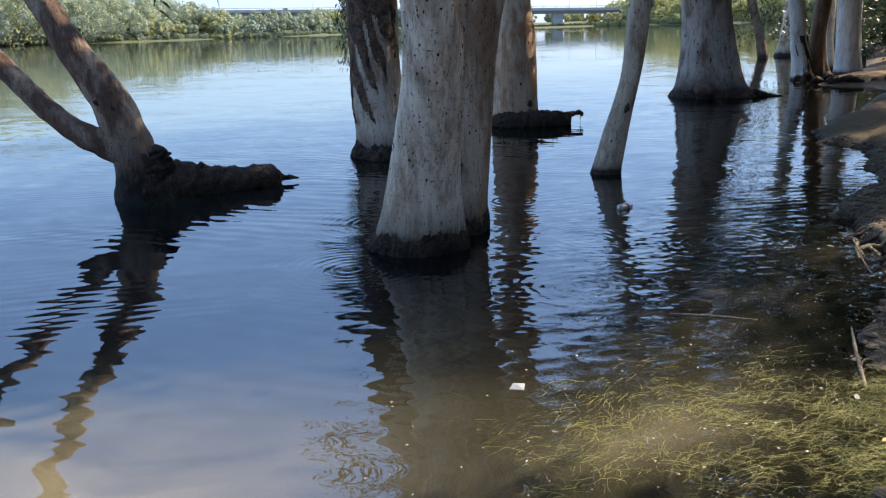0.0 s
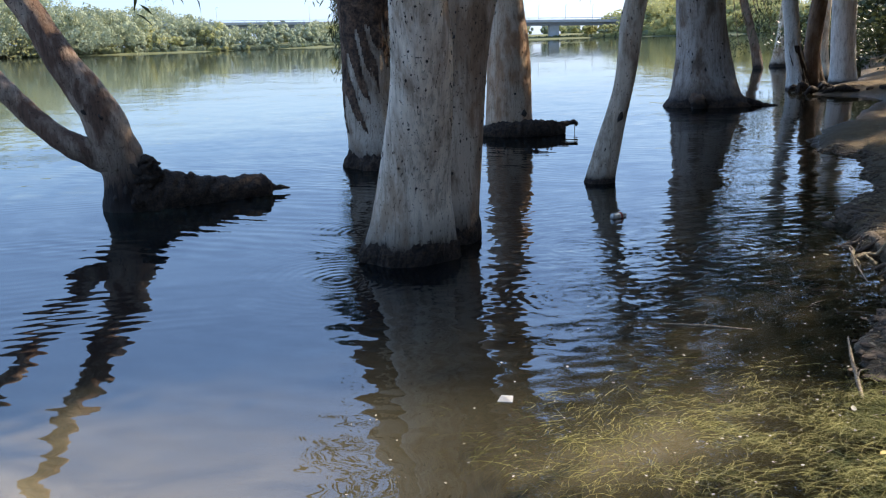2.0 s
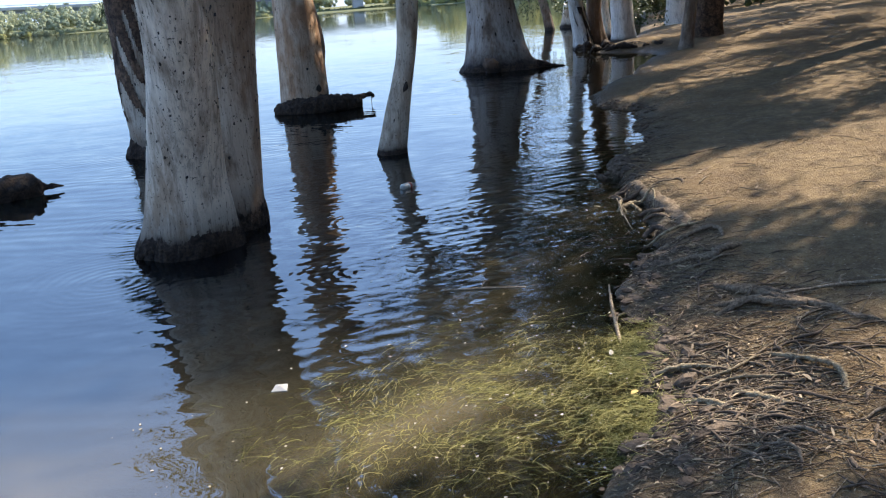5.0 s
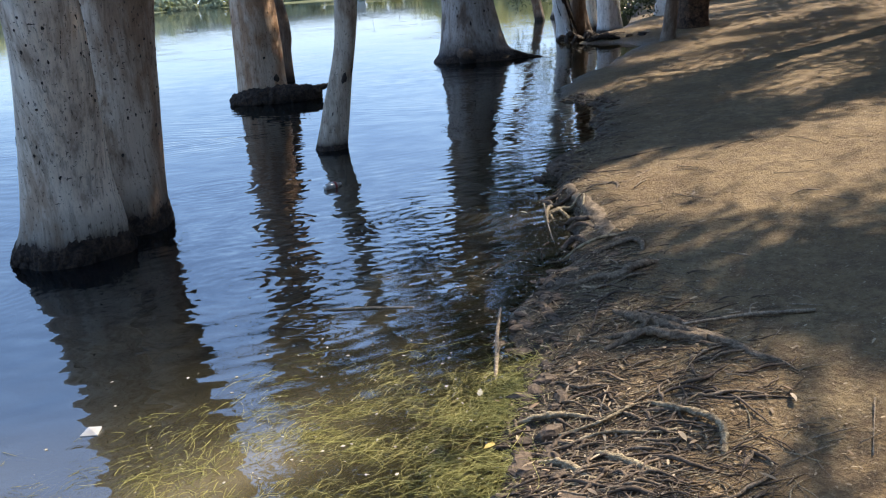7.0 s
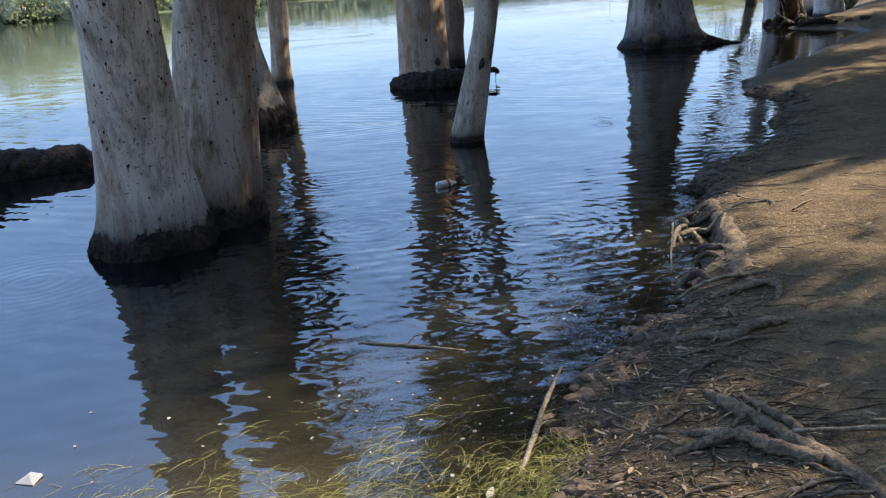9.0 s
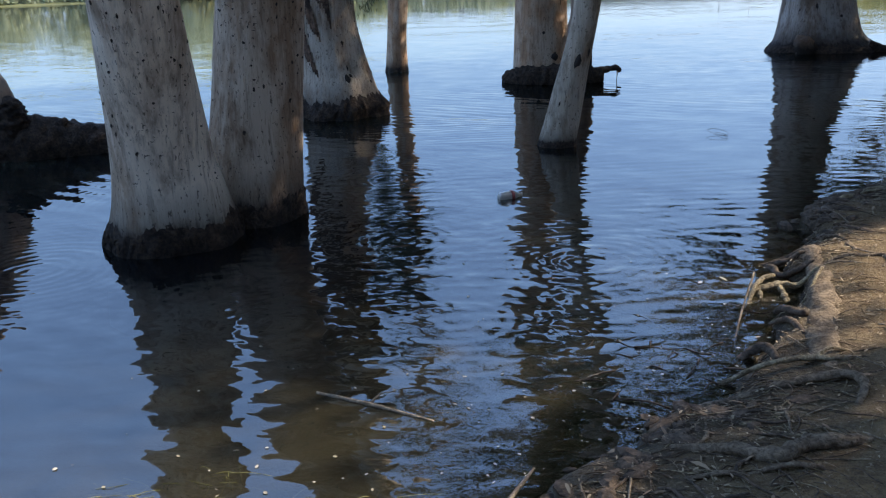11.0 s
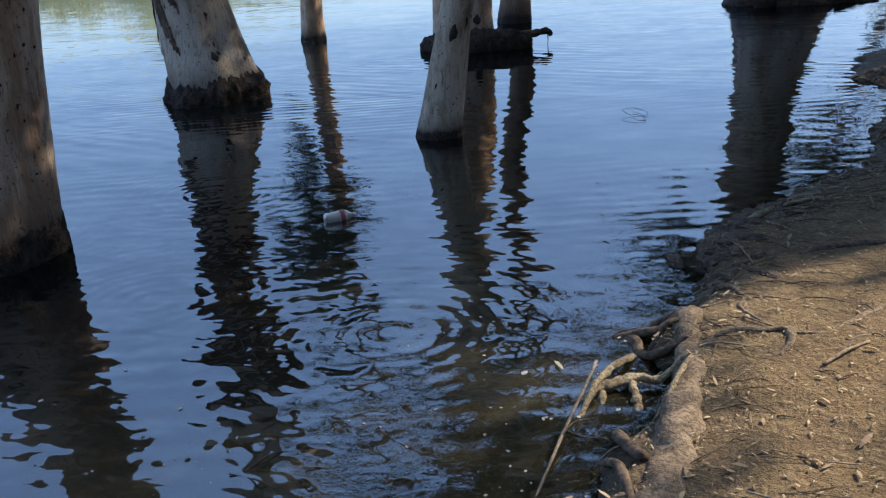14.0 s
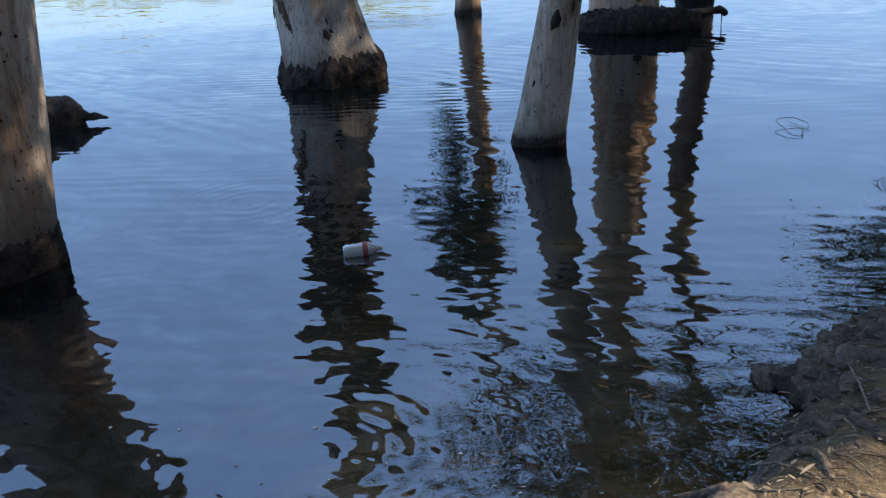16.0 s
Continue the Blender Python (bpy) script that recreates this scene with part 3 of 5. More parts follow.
# ---- trees standing in the water ----
def scatter_scars(stem, count, z0, z1, seed, size=0.02):
    g = np.random.default_rng(seed)
    return [knot_on(stem, g.uniform(-math.pi, 0.3), g.uniform(z0, z1), size * g.uniform(0.4, 1.1), size * g.uniform(0.6, 1.8)) for _ in range(count)]


def crown_centres(x, y, z0, z1, r, n, seed):
    g = np.random.default_rng(seed)
    out = []
    while len(out) < n:
        p = g.uniform(-1, 1, 3)
        q = p @ p
        if 0.25 < q < 1:
            out.append((x + p[0] * r, y + p[1] * r, (z0 + z1) / 2 + p[2] * (z1 - z0) / 2))
    return out


def fringe(stem, count, seed, low=-0.05, high=0.24, mat_label="dark fringe of waterline rootlets"):
    """Short rootlets hanging round a trunk at the waterline."""
    g = np.random.default_rng(seed)
    shapes = []
    for _ in range(count):
        a, z = g.uniform(0, 2 * math.pi), high * g.random() ** 1.6
        q, drop = g.normal() * 0.05, g.uniform(0.04, 0.1)
        rows = [(*stem.point(a, z, 0.002), 0.003), (*stem.point(a + q, z - drop * 0.4, g.uniform(0.008, 0.03)), 0.004), (*stem.point(a + 2 * q, max(low, z - drop), 0.01), 0.0015)]
        shapes.append(tube(rows, 4, 2, 0))
    return joined(shapes)


def skirt(stem, high, seed, thick=0.035, sides=150, levels=9):
    """Ragged sodden bark and root mat round a trunk at the waterline."""
    verts, faces = [], []
    for i in range(levels + 1):
        for k in range(sides):
            a = 2 * math.pi * k / sides
            c, q = math.cos(a), math.sin(a)
            top = high * (0.75 + 0.4 * noise.noise(Vector((c * 2.2 + seed, q * 2.2, seed))) + 0.2 * noise.noise(Vector((c * 9, q * 9 + seed, 1))) + 0.15 * noise.noise(Vector((c * 24, q * 24 + seed, 4))))
            top = max(top, 0.03)
            u = i / levels
            z = -0.15 + (top + 0.15) * u
            off = thick * (1 - u ** 2.5) * (0.7 + 0.8 * noise.noise(Vector((c * 11 + seed, q * 11, z * 9)))) + 0.4 * thick * noise.noise(Vector((c * 30 + seed, q * 30, z * 18)))
            verts.append(stem.point(a, z, off if i < levels else -0.012))
    for i in range(levels):
        for k in range(sides):
            j = (k + 1) % sides
            faces.append((i * sides + k, i * sides + j, (i + 1) * sides + j, (i + 1) * sides + k))
    return verts, faces


stem_b = Stem([(-0.8, -0.33, 8.65, 0.58), (0.0, -0.285, 8.55, 0.50), (0.35, -0.235, 8.46, 0.425), (0.75, -0.20, 8.36, 0.365), (1.6, -0.085, 8.12, 0.300),
               (2.1, -0.055, 8.0, 0.285), (2.75, -0.07, 7.88, 0.255), (5, 0.05, 7.6, 0.235), (9, 0.3, 7.7, 0.19), (13, 0.2, 8.2, 0.10)], 0.05, 5, 1.3, 0.35, 0.03)
tree_b = gum_tree("large leaning gum tree with smooth grey-white bark standing in the lake", stem_b, 13, GUM_GREY,
                  crown_centres(0.3, 8.6, 9.5, 15.5, 3.6, 40, 21), scatter_scars(stem_b, 90, 0.5, 2.9, 4, 0.012))
for i in range(6):
    part("carving", knot_on(stem_b, -1.12 + 0.022 * i, 1.72 + 0.035 * i, 0.003, 0.022, 0.003), SCAR, tree_b, "worn carved marks")
part("root_fringe", fringe(stem_b, 620, 3, high=0.15), SODDEN, tree_b, "dark fringe of waterline rootlets")

stem_b2 = Stem([(-0.8, -0.02, 9.2, 0.50), (0.0, 0.03, 9.22, 0.43), (0.4, 0.08, 9.28, 0.39), (0.8, 0.12, 9.34, 0.375), (1.6, 0.205, 9.42, 0.355), (2.2, 0.30, 9.45, 0.345),
                (2.75, 0.40, 9.45, 0.335), (5, 0.75, 9.6, 0.30), (9, 1.2, 9.8, 0.22), (13, 1.3, 10, 0.1)], 0.05, 6, 4.0, 0.35, 0.035)
tree_b2 = gum_tree("gum tree with grey and tan bark standing close behind another", stem_b2, 12.5, GUM_MIXED,
                   crown_centres(1.5, 10.2, 9.5, 15, 3.2, 34, 22), scatter_scars(stem_b2, 60, 0.5, 2.9, 5, 0.014))
for i in range(6):
    part("carving", knot_on(stem_b2, -1.28 + 0.02 * (i % 2), 1.52 + 0.05 * i, 0.018, 0.003, 0.003), SCAR, tree_b2, "worn carved marks")
part("root_fringe", fringe(stem_b2, 260, 6, high=0.13), SODDEN, tree_b2, "dark fringe of waterline rootlets")

stem_c = Stem([(-0.8, 2.22, 12.5, 0.25), (0.0, 2.35, 12.46, 0.215), (0.3, 2.415, 12.45, 0.20), (0.63, 2.485, 12.42, 0.185), (1.0, 2.57, 12.36, 0.158), (1.4, 2.66, 12.32, 0.14),
               (1.8, 2.71, 12.3, 0.145), (2.28, 2.745, 12.28, 0.152), (2.6, 2.81, 12.26, 0.152), (2.95, 2.895, 12.25, 0.145), (5, 3.6, 12.3, 0.13), (8, 4.4, 12.6, 0.1), (11, 4.6, 13, 0.05)], 0.03, 4, 2.2, 0.3, 0.05)
tree_c = gum_tree("slender crooked gum tree with pale streaked bark rising from the water", stem_c, 10.5, GUM_PALE,
                  crown_centres(4.6, 13, 8.5, 13, 2.2, 18, 23), [knot_on(stem_c, -1.35, 0.97, 0.035, 0.075, 0.03), knot_on(stem_c, -0.55, 1.05, 0.02, 0.05), knot_on(stem_c, -1.9, 0.5, 0.012, 0.03)] + scatter_scars(stem_c, 8, 0.4, 2.8, 9, 0.012))

stem_d = Stem([(-0.8, -0.98, 14.9, 0.72), (0.0, -1.02, 14.9, 0.62), (0.15, -1.00, 14.9, 0.62), (0.4, -1.05, 14.9, 0.55), (0.95, -1.15, 14.9, 0.47), (1.6, -1.20, 14.9, 0.43), (3.2, -1.2, 14.9, 0.415),
               (6, -1.05, 15, 0.36), (10, -0.8, 15.2, 0.25), (14, -0.8, 15.5, 0.1)], 0.13, 4, 0.4, 0.28, 0.05)
tree_d = gum_tree("stout gum tree with dark peeling bark plates over pale trunk", stem_d, 13.5, GUM_PLATED,
                  crown_centres(-0.8, 15.5, 10, 16, 3.4, 36, 24), scatter_scars(stem_d, 16, 0.3, 1.8, 11, 0.03) + [knot_on(stem_d, -0.95, 0.56, 0.05, 0.07, 0.02)])
part("peeling_bark", peel_on(stem_d, -3.6, -1.1, 0.6, 4.6, 5.0, 0.5), PEEL, tree_d, "dark plates of old peeling bark")
part("peeling_bark", peel_on(stem_d, -2.0, 0.1, 1.3, 4.6, 2.0, 0.22), PEEL, tree_d, "dark plates of old peeling bark")
part("root_fringe", fringe(stem_d, 260, 8, high=0.2), SODDEN, tree_d, "dark fringe of waterline rootlets")

stem_e = Stem([(-0.8, 1.5, 19.2, 0.65), (0.0, 1.52, 19.2, 0.58), (0.4, 1.52, 19.2, 0.535), (1.2, 1.525, 19.2, 0.495), (2.07, 1.51, 19.2, 0.45), (3.5, 1.47, 19.2, 0.345), (6, 1.4, 19.3, 0.3), (10, 1.5, 19.5, 0.2), (14, 1.5, 19.5, 0.08)], 0.05, 4, 2.9, 0.4, 0.04)
tree_e = gum_tree("gum tree with pinkish tan bark above a dark waterlogged base", stem_e, 13.5, GUM_TAN,
                  crown_centres(1.5, 19.6, 10, 16, 3.2, 34, 25), [knot_on(stem_e, -0.95, 0.47, 0.075, 0.085, 0.03)] + scatter_scars(stem_e, 12, 0.6, 3.2, 13, 0.03))
stem_e2 = Stem([(-0.8, 1.98, 23, 0.44), (0.0, 2.0, 23, 0.36), (0.7, 2.05, 23, 0.30), (1.4, 2.12, 23, 0.27), (3.5, 1.88, 23, 0.25), (8, 2.2, 23.2, 0.16), (11, 2.3, 23.2, 0.06)], 0.04, 4, 1.9, 0.3, 0.05)
tree_e2 = gum_tree("thinner grey gum trunk growing behind a tan one", stem_e2, 10.5, GUM_BROWN, crown_centres(2.3, 23.4, 9, 13, 2.0, 12, 26))

stem_f = Stem([(-0.8, 7.8, 24.9, 1.55), (0.0, 7.78, 24.9, 1.27), (0.18, 7.72, 24.9, 1.13), (0.36, 7.66, 24.9, 1.02), (0.92, 7.59, 24.9, 0.86), (1.85, 7.52, 24.9, 0.71), (3.6, 7.36, 24.9, 0.67), (7, 7.2, 25, 0.55), (11, 7.4, 25.2, 0.35), (15, 7.4, 25.4, 0.1)], 0.075, 6, 5.1, 0.5, 0.035)
tree_f = gum_tree("massive gum tree with a broad flared base in shallow water", stem_f, 14.5, GUM_FURROWED,
                  crown_centres(7.4, 25.2, 9.5, 17, 4.6, 55, 27), scatter_scars(stem_f, 22, 0.4, 3.2, 15, 0.04))
part("root_burl", tube([(7.3, 23.9, -0.2, 0.22), (7.15, 23.8, 0.12, 0.22), (7.05, 23.9, 0.3, 0.14), (7.0, 24.0, 0.4, 0.03)], 12, 6, 0.3, 4), GUM_BROWN, tree_f)
part("root", tube([(8.6, 24.1, 0.1, 0.16), (9.0, 23.95, 0.02, 0.08), (9.4, 23.9, -0.01, 0.03)], 8, 5, 0.2, 9), SODDEN, tree_f)

stem_h = Stem([(-0.8, -1.88, 21.2, 0.28), (0.0, -1.87, 21.2, 0.25), (0.75, -1.83, 21.2, 0.215), (1.5, -1.78, 21.2, 0.215), (3, -1.7, 21.2, 0.2), (7, -1.6, 21.4, 0.15), (10, -1.6, 21.5, 0.06)], 0.04, 4, 6.3, 0.2, 0.05)
tree_h = gum_tree("slim gum tree with grey-brown bark standing in open water", stem_h, 9.5, GUM_TAN, crown_centres(-1.6, 21.6, 7.5, 12, 2.0, 16, 28), scatter_scars(stem_h, 6, 0.3, 2.0, 17, 0.02))

stem_i = Stem([(-0.6, 17.15, 46.3, 0.34), (0.0, 17.0, 46.3, 0.29), (1.0, 16.8, 46.3, 0.26), (2.0, 16.5, 46.3, 0.24), (3.45, 16.05, 46.3, 0.21), (4.9, 15.5, 46.3, 0.2), (8, 14.6, 46.5, 0.13), (10, 14.4, 46.6, 0.06)], 0.03, 4, 0.7, 0.3)
tree_i = gum_tree("thin leaning gum tree with leafy twigs in the shallows", stem_i, 9.5, GUM_BROWN, [(16.9, 46.3, 3.0), (17.3, 46.2, 3.4), (16.0, 46.2, 2.6), (17.5, 46.3, 2.5), (16.9, 46.0, 2.1), (15.8, 46.1, 1.3), (16.1, 46.2, 4.2), (17.4, 46, 4.4), (14.6, 46.5, 6.0), (15, 46, 7)], (), 120, 0.32, 0.22)
stem_j = Stem([(-0.6, 18.75, 47.8, 0.62), (0.0, 18.7, 47.8, 0.52), (0.6, 18.75, 47.8, 0.4), (2, 18.85, 47.8, 0.34), (5, 19.1, 47.8, 0.3), (9, 19.3, 48, 0.2), (12, 19.3, 48, 0.08)], 0.06, 4, 3.3, 0.3)
tree_j = gum_tree("grey gum tree rising from shallow water near the bank", stem_j, 11.5, GUM_GREY, crown_centres(19.3, 48, 6, 13, 3, 26, 30))

# trees at the water's edge farther along
stem_k = Stem([(-0.5, 12.45, 29.9, 0.5), (0.0, 12.4, 29.9, 0.42), (0.5, 12.35, 29.9, 0.34), (1.2, 12.2, 29.9, 0.29), (1.9, 12.1, 29.9, 0.27), (4, 11.9, 30, 0.25), (8, 11.8, 30, 0.2), (12, 11.8, 30, 0.08)], 0.08, 5, 0.9, 0.5)
tree_k = gum_tree("pale gum tree with a burnt black hollow at its foot", stem_k, 11.5, GUM_WHITE, crown_centres(11.9, 30, 8, 14, 3, 26, 31))
part("burnt_hollow", peel_on(stem_k, -2.4, 0.3, -0.3, 1.5, 7.0, 0.25, 0.03), SCAR, tree_k, "burnt black hollow")
stem_k2 = Stem([(-0.4, 13.1, 30.2, 0.6), (0.0, 13.05, 30.2, 0.48), (0.5, 13.0, 30.2, 0.36), (1.2, 12.95, 30.2, 0.29), (2, 13.0, 30.2, 0.27), (5, 13.3, 30.3, 0.24), (9, 13.5, 30.4, 0.16), (12, 13.5, 30.4, 0.06)], 0.1, 5, 2.6, 0.5)
tree_k2 = gum_tree("brown-barked gum tree on a mound of roots at the water edge", stem_k2, 11.5, GUM_BROWN, crown_centres(13.5, 30.5, 8, 13, 3, 22, 32))
stem_k3 = Stem([(-0.3, 14.75, 33.2, 0.4), (0.2, 14.72, 33.2, 0.3), (1, 14.65, 33.2, 0.22), (2, 14.62, 33.2, 0.2), (6, 14.7, 33.2, 0.17), (11, 14.8, 33.2, 0.06)], 0.06, 4, 1.1, 0.4)
tree_k3 = gum_tree("slim grey gum tree on the far bank", stem_k3, 10.5, GUM_GREY, crown_centres(14.8, 33.2, 7, 12, 2.2, 16, 33))
stem_l = Stem([(-0.3, 15.2, 32.4, 0.62), (0.1, 15.15, 32.4, 0.52), (0.6, 15.1, 32.4, 0.46), (1.3, 15.05, 32.4, 0.43), (2.2, 15.0, 32.4, 0.42), (6, 14.9, 32.6, 0.36), (10, 15, 32.8, 0.24), (14, 15, 33, 0.1)], 0.05, 5, 4.4, 0.3)
tree_l = gum_tree("white-barked gum tree lit from one side at the waterline", stem_l, 13.5, GUM_WHITE, crown_centres(15, 33, 9, 16, 3.2, 30, 34))
stem_n = Stem([(-0.2, 20.1, 37, 0.85), (0.5, 20.0, 37, 0.66), (1.0, 19.95, 37, 0.56), (2, 19.9, 37, 0.52), (6, 19.8, 37, 0.45), (12, 19.8, 37, 0.15)], 0.08, 5, 2.0, 0.5)
tree_n = gum_tree("pale gum tree at the foot of the slope", stem_n, 11.5, GUM_WHITE, crown_centres(19.8, 37.5, 8, 15, 3.6, 32, 35))
stem_g = Stem([(-0.1, 13.05, 23.6, 0.26), (0.5, 13.15, 23.6, 0.2), (1.04, 13.2, 23.6, 0.185), (1.8, 13.3, 23.6, 0.17), (5, 13.7, 23.6, 0.15), (10, 14, 23.6, 0.06)], 0.08, 4, 3.7, 0.3)
tree_g = gum_tree("thin brown gum tree on the bare bank", stem_g, 9.5, GUM_BANK, crown_centres(14, 23.8, 8, 12, 2.4, 22, 36))
stem_m = Stem([(-0.1, 15.4, 26.4, 0.62), (0.6, 15.4, 26.4, 0.5), (1.2, 15.45, 26.4, 0.47), (2, 15.5, 26.4, 0.46), (6, 15.7, 26.4, 0.38), (12, 15.9, 26.4, 0.12)], 0.07, 5, 5.8, 0.4, 0.06)
tree_m = gum_tree("dark rough-barked gum tree on the bank", stem_m, 11.5, PEEL, crown_centres(15.9, 26.6, 8, 14, 3.4, 34, 37))

for tree, st, high, seed, thick in ((tree_b, stem_b, 0.28, 1.5, 0.035), (tree_b2, stem_b2, 0.28, 2.6, 0.03), (tree_c, stem_c, 0.12, 3.1, 0.012), (tree_d, stem_d, 0.36, 4.4, 0.1), (tree_e, stem_e, 0.2, 5.2, 0.04), (tree_f, stem_f, 0.26, 6.7, 0.06), (tree_h, stem_h, 0.14, 7.3, 0.015)):
    part("root_skirt", skirt(st, high, seed, thick), SODDEN, tree, "ragged dark skirt of sodden bark and rootlets")

# unseen low crown limbs, added to shade the forked tree and other middle trunks
g = np.random.default_rng(41)
shade = []
while len(shade) < 60:
    if len(shade) < 18:
        p = np.array((g.uniform(-7.2, -3.2), 11.4 + g.normal() * 0.5, g.uniform(-0.3, 1.3)))
    else:
        st = (stem_d, stem_b, stem_b2, stem_e, stem_d)[len(shade) % 5]
        z = g.uniform(0.2, 3.8) if st is stem_d else g.uniform(0.8, 7.5)
        p = np.array((*st.axis(z)[:2], z)) + np.array((0.3, 0.1, 0)) * g.normal()
    h = g.uniform(8.5, 11.5)
    q = p + np.array(SUN) * (h - p[2]) / SUN.z
    shade.append(tuple(q))
pts = crown_points(shade, 0.4, 80)
part("crown", blades(pts, rnd.uniform(0.22, 0.4, len(pts)), rnd.uniform(0.05, 0.1, len(pts))), LEAF, tree_e)
for i, q in enumerate(shade[::8]):
    zz = 7.2 + 0.3 * i
    sx, sy, sr = stem_e.axis(zz)
    part("limb", tube([(sx, sy, zz, 0.12), ((sx + q[0]) / 2, (sy + q[1]) / 2, (zz + q[2]) / 2 + 0.5, 0.07), (*q, 0.02)], 8, 5, 0.08, i), GUM_TAN, tree_e)

# low boughs of the bank-side trees hanging over the water
for tree, st, lo, hi, count, seed in ((tree_c, stem_c, (1.7, 11.5, 5.4), (8, 17, 9.5), 115, 51), (tree_f, stem_f, (4.5, 19, 6.5), (12, 28, 12), 85, 52), (tree_k2, stem_k2, (8.5, 23.5, 4.6), (16.5, 33, 9), 170, 54), (tree_e2, stem_e2, (0.8, 20.5, 7.5), (5, 26, 12.5), 40, 53)):
    g = np.random.default_rng(seed)
    c = g.uniform(lo, hi, (count, 3))
    pts = crown_points(c, 0.5, 90, g)
    part("crown", blades(pts, g.uniform(0.2, 0.38, len(pts)), g.uniform(0.05, 0.09, len(pts)), 0.9, 0.12, g), LEAF, tree)
    for i, q in enumerate(c[::11]):
        zz = float(np.clip(q[2] - 1.0, 4.5, 9))
        sx, sy, sr = st.axis(zz)
        part("limb", tube([(sx, sy, zz, min(0.1, sr * 0.7)), ((sx + q[0]) / 2, (sy + q[1]) / 2, (zz + q[2]) / 2 + 0.4, 0.05), (*q, 0.015)], 8, 5, 0.08, i), GUM_TAN, tree)

# the forked tree leaning over the water
tree_a = thing("gum_tree", "forked leaning gum tree with two long bare limbs over water", "tree", "gum trees", at=(-4.2, 11.5, 0))
part("trunk", tube([(-4.22, 11.6, -0.7, 0.46), (-4.23, 11.57, 0.0, 0.385), (-4.25, 11.55, 0.43, 0.32), (-4.33, 11.48, 0.82, 0.30), (-4.4, 11.4, 1.2, 0.27), (-4.58, 11.35, 1.6, 0.232),
                    (-4.84, 11.3, 2.05, 0.20), (-5.1, 11.3, 2.57, 0.178), (-5.42, 11.3, 3.1, 0.172), (-6.2, 11.3, 4.5, 0.16), (-7.2, 11.5, 7, 0.12), (-7.5, 11.6, 9.5, 0.06)], 28, 7, 0.05, 3), GUM_DARK, tree_a)
part("limb", tube([(-4.25, 11.42, 0.6, 0.2), (-4.6, 11.36, 0.80, 0.20), (-4.8, 11.3, 0.90, 0.17), (-5.2, 11.3, 1.20, 0.145), (-5.72, 11.3, 1.78, 0.14), (-6.15, 11.3, 2.28, 0.132), (-6.65, 11.3, 2.88, 0.118), (-7.8, 11.3, 4.4, 0.1), (-9.4, 11.5, 6.8, 0.05)], 20, 7, 0.06, 5), GUM_DARK, tree_a)
for k, (a, z, s) in enumerate([(-1.9, 1.35, 0.03), (-1.2, 1.28, 0.025), (-1.5, 0.32, 0.04), (-0.9, 0.55, 0.07), (-2.0, 0.2, 0.03), (-1.3, 0.15, 0.025)]):
    q = Stem([(-0.7, -4.15, 11.55, 0.46), (0, -4.15, 11.5, 0.385), (0.43, -4.17, 11.5, 0.33), (0.82, -4.28, 11.45, 0.31), (1.2, -4.4, 11.4, 0.28), (1.6, -4.58, 11.35, 0.25)], rough=0.0)
    part("bark_scar", knot_on(q, a, z, s, s * 1.4, 0.02), SCAR, tree_a)
pts = crown_points([(-7.4, 11.6, 9), (-7, 12, 10), (-8.2, 11, 9.6), (-9.3, 11.5, 7.5), (-9.8, 11.2, 8), (-9, 12, 8.6)], 0.6, 150)
part("crown", blades(pts, rnd.uniform(0.2, 0.36, len(pts)), rnd.uniform(0.05, 0.09, len(pts))), LEAF, tree_a)


def lump(rows, seed, rough=0.15, sides=26):
    return tube(rows, sides, 14, rough, seed, 1.0, 13.0)


log_a = thing("driftwood_log", "dark sodden broken log at the foot of a forked tree", "log", at=(-3.4, 11.8, 0))
part("log_body", lump([(-4.15, 11.55, 0.12, 0.38), (-3.85, 11.6, 0.16, 0.34), (-3.45, 11.8, 0.13, 0.27), (-3.1, 12.0, 0.1, 0.22), (-2.8, 12.18, 0.1, 0.2), (-2.55, 12.32, 0.1, 0.18), (-2.46, 12.36, 0.11, 0.08)], 1.0, 0.11), SODDEN, log_a)
part("log_stub", lump([(-3.95, 11.45, 0.3, 0.19), (-3.9, 11.42, 0.52, 0.16), (-3.92, 11.42, 0.66, 0.11), (-3.96, 11.42, 0.74, 0.03)], 2.2, 0.25, 14), SODDEN, log_a)
part("splinter", tube([(-2.6, 12.3, 0.08, 0.08), (-2.4, 12.4, 0.08, 0.045), (-2.22, 12.46, 0.06, 0.012)], 7, 4, 0.3, 4), SODDEN, log_a)
part("splinter", tube([(-3.2, 11.85, 0.24, 0.06), (-3.16, 11.85, 0.3, 0.04), (-3.14, 11.86, 0.33, 0.012)], 7, 4, 0.3, 7), SODDEN, log_a)
part("splinter", tube([(-3.5, 11.65, 0.34, 0.07), (-3.42, 11.68, 0.41, 0.045), (-3.38, 11.7, 0.42, 0.012)], 7, 4, 0.3, 9), SODDEN, log_a)
log_e = thing("driftwood_log", "dark sodden log with a curled end beside a tan trunk", "log", at=(2.0, 18.6, 0))
part("log_body", lump([(0.93, 19.0, 0.05, 0.1), (1.0, 18.85, 0.06, 0.17), (1.3, 18.6, 0.08, 0.22), (1.8, 18.5, 0.1, 0.23), (2.2, 18.55, 0.1, 0.22), (2.5, 18.7, 0.08, 0.19), (2.68, 18.8, 0.1, 0.12)], 3.0), SODDEN, log_e)
part("log_neck", tube([(2.5, 18.75, 0.18, 0.09), (2.7, 18.82, 0.2, 0.065), (2.86, 18.9, 0.22, 0.05), (2.98, 18.95, 0.22, 0.055), (3.02, 18.97, 0.15, 0.03)], 10, 6, 0.2, 5), SODDEN, log_e)
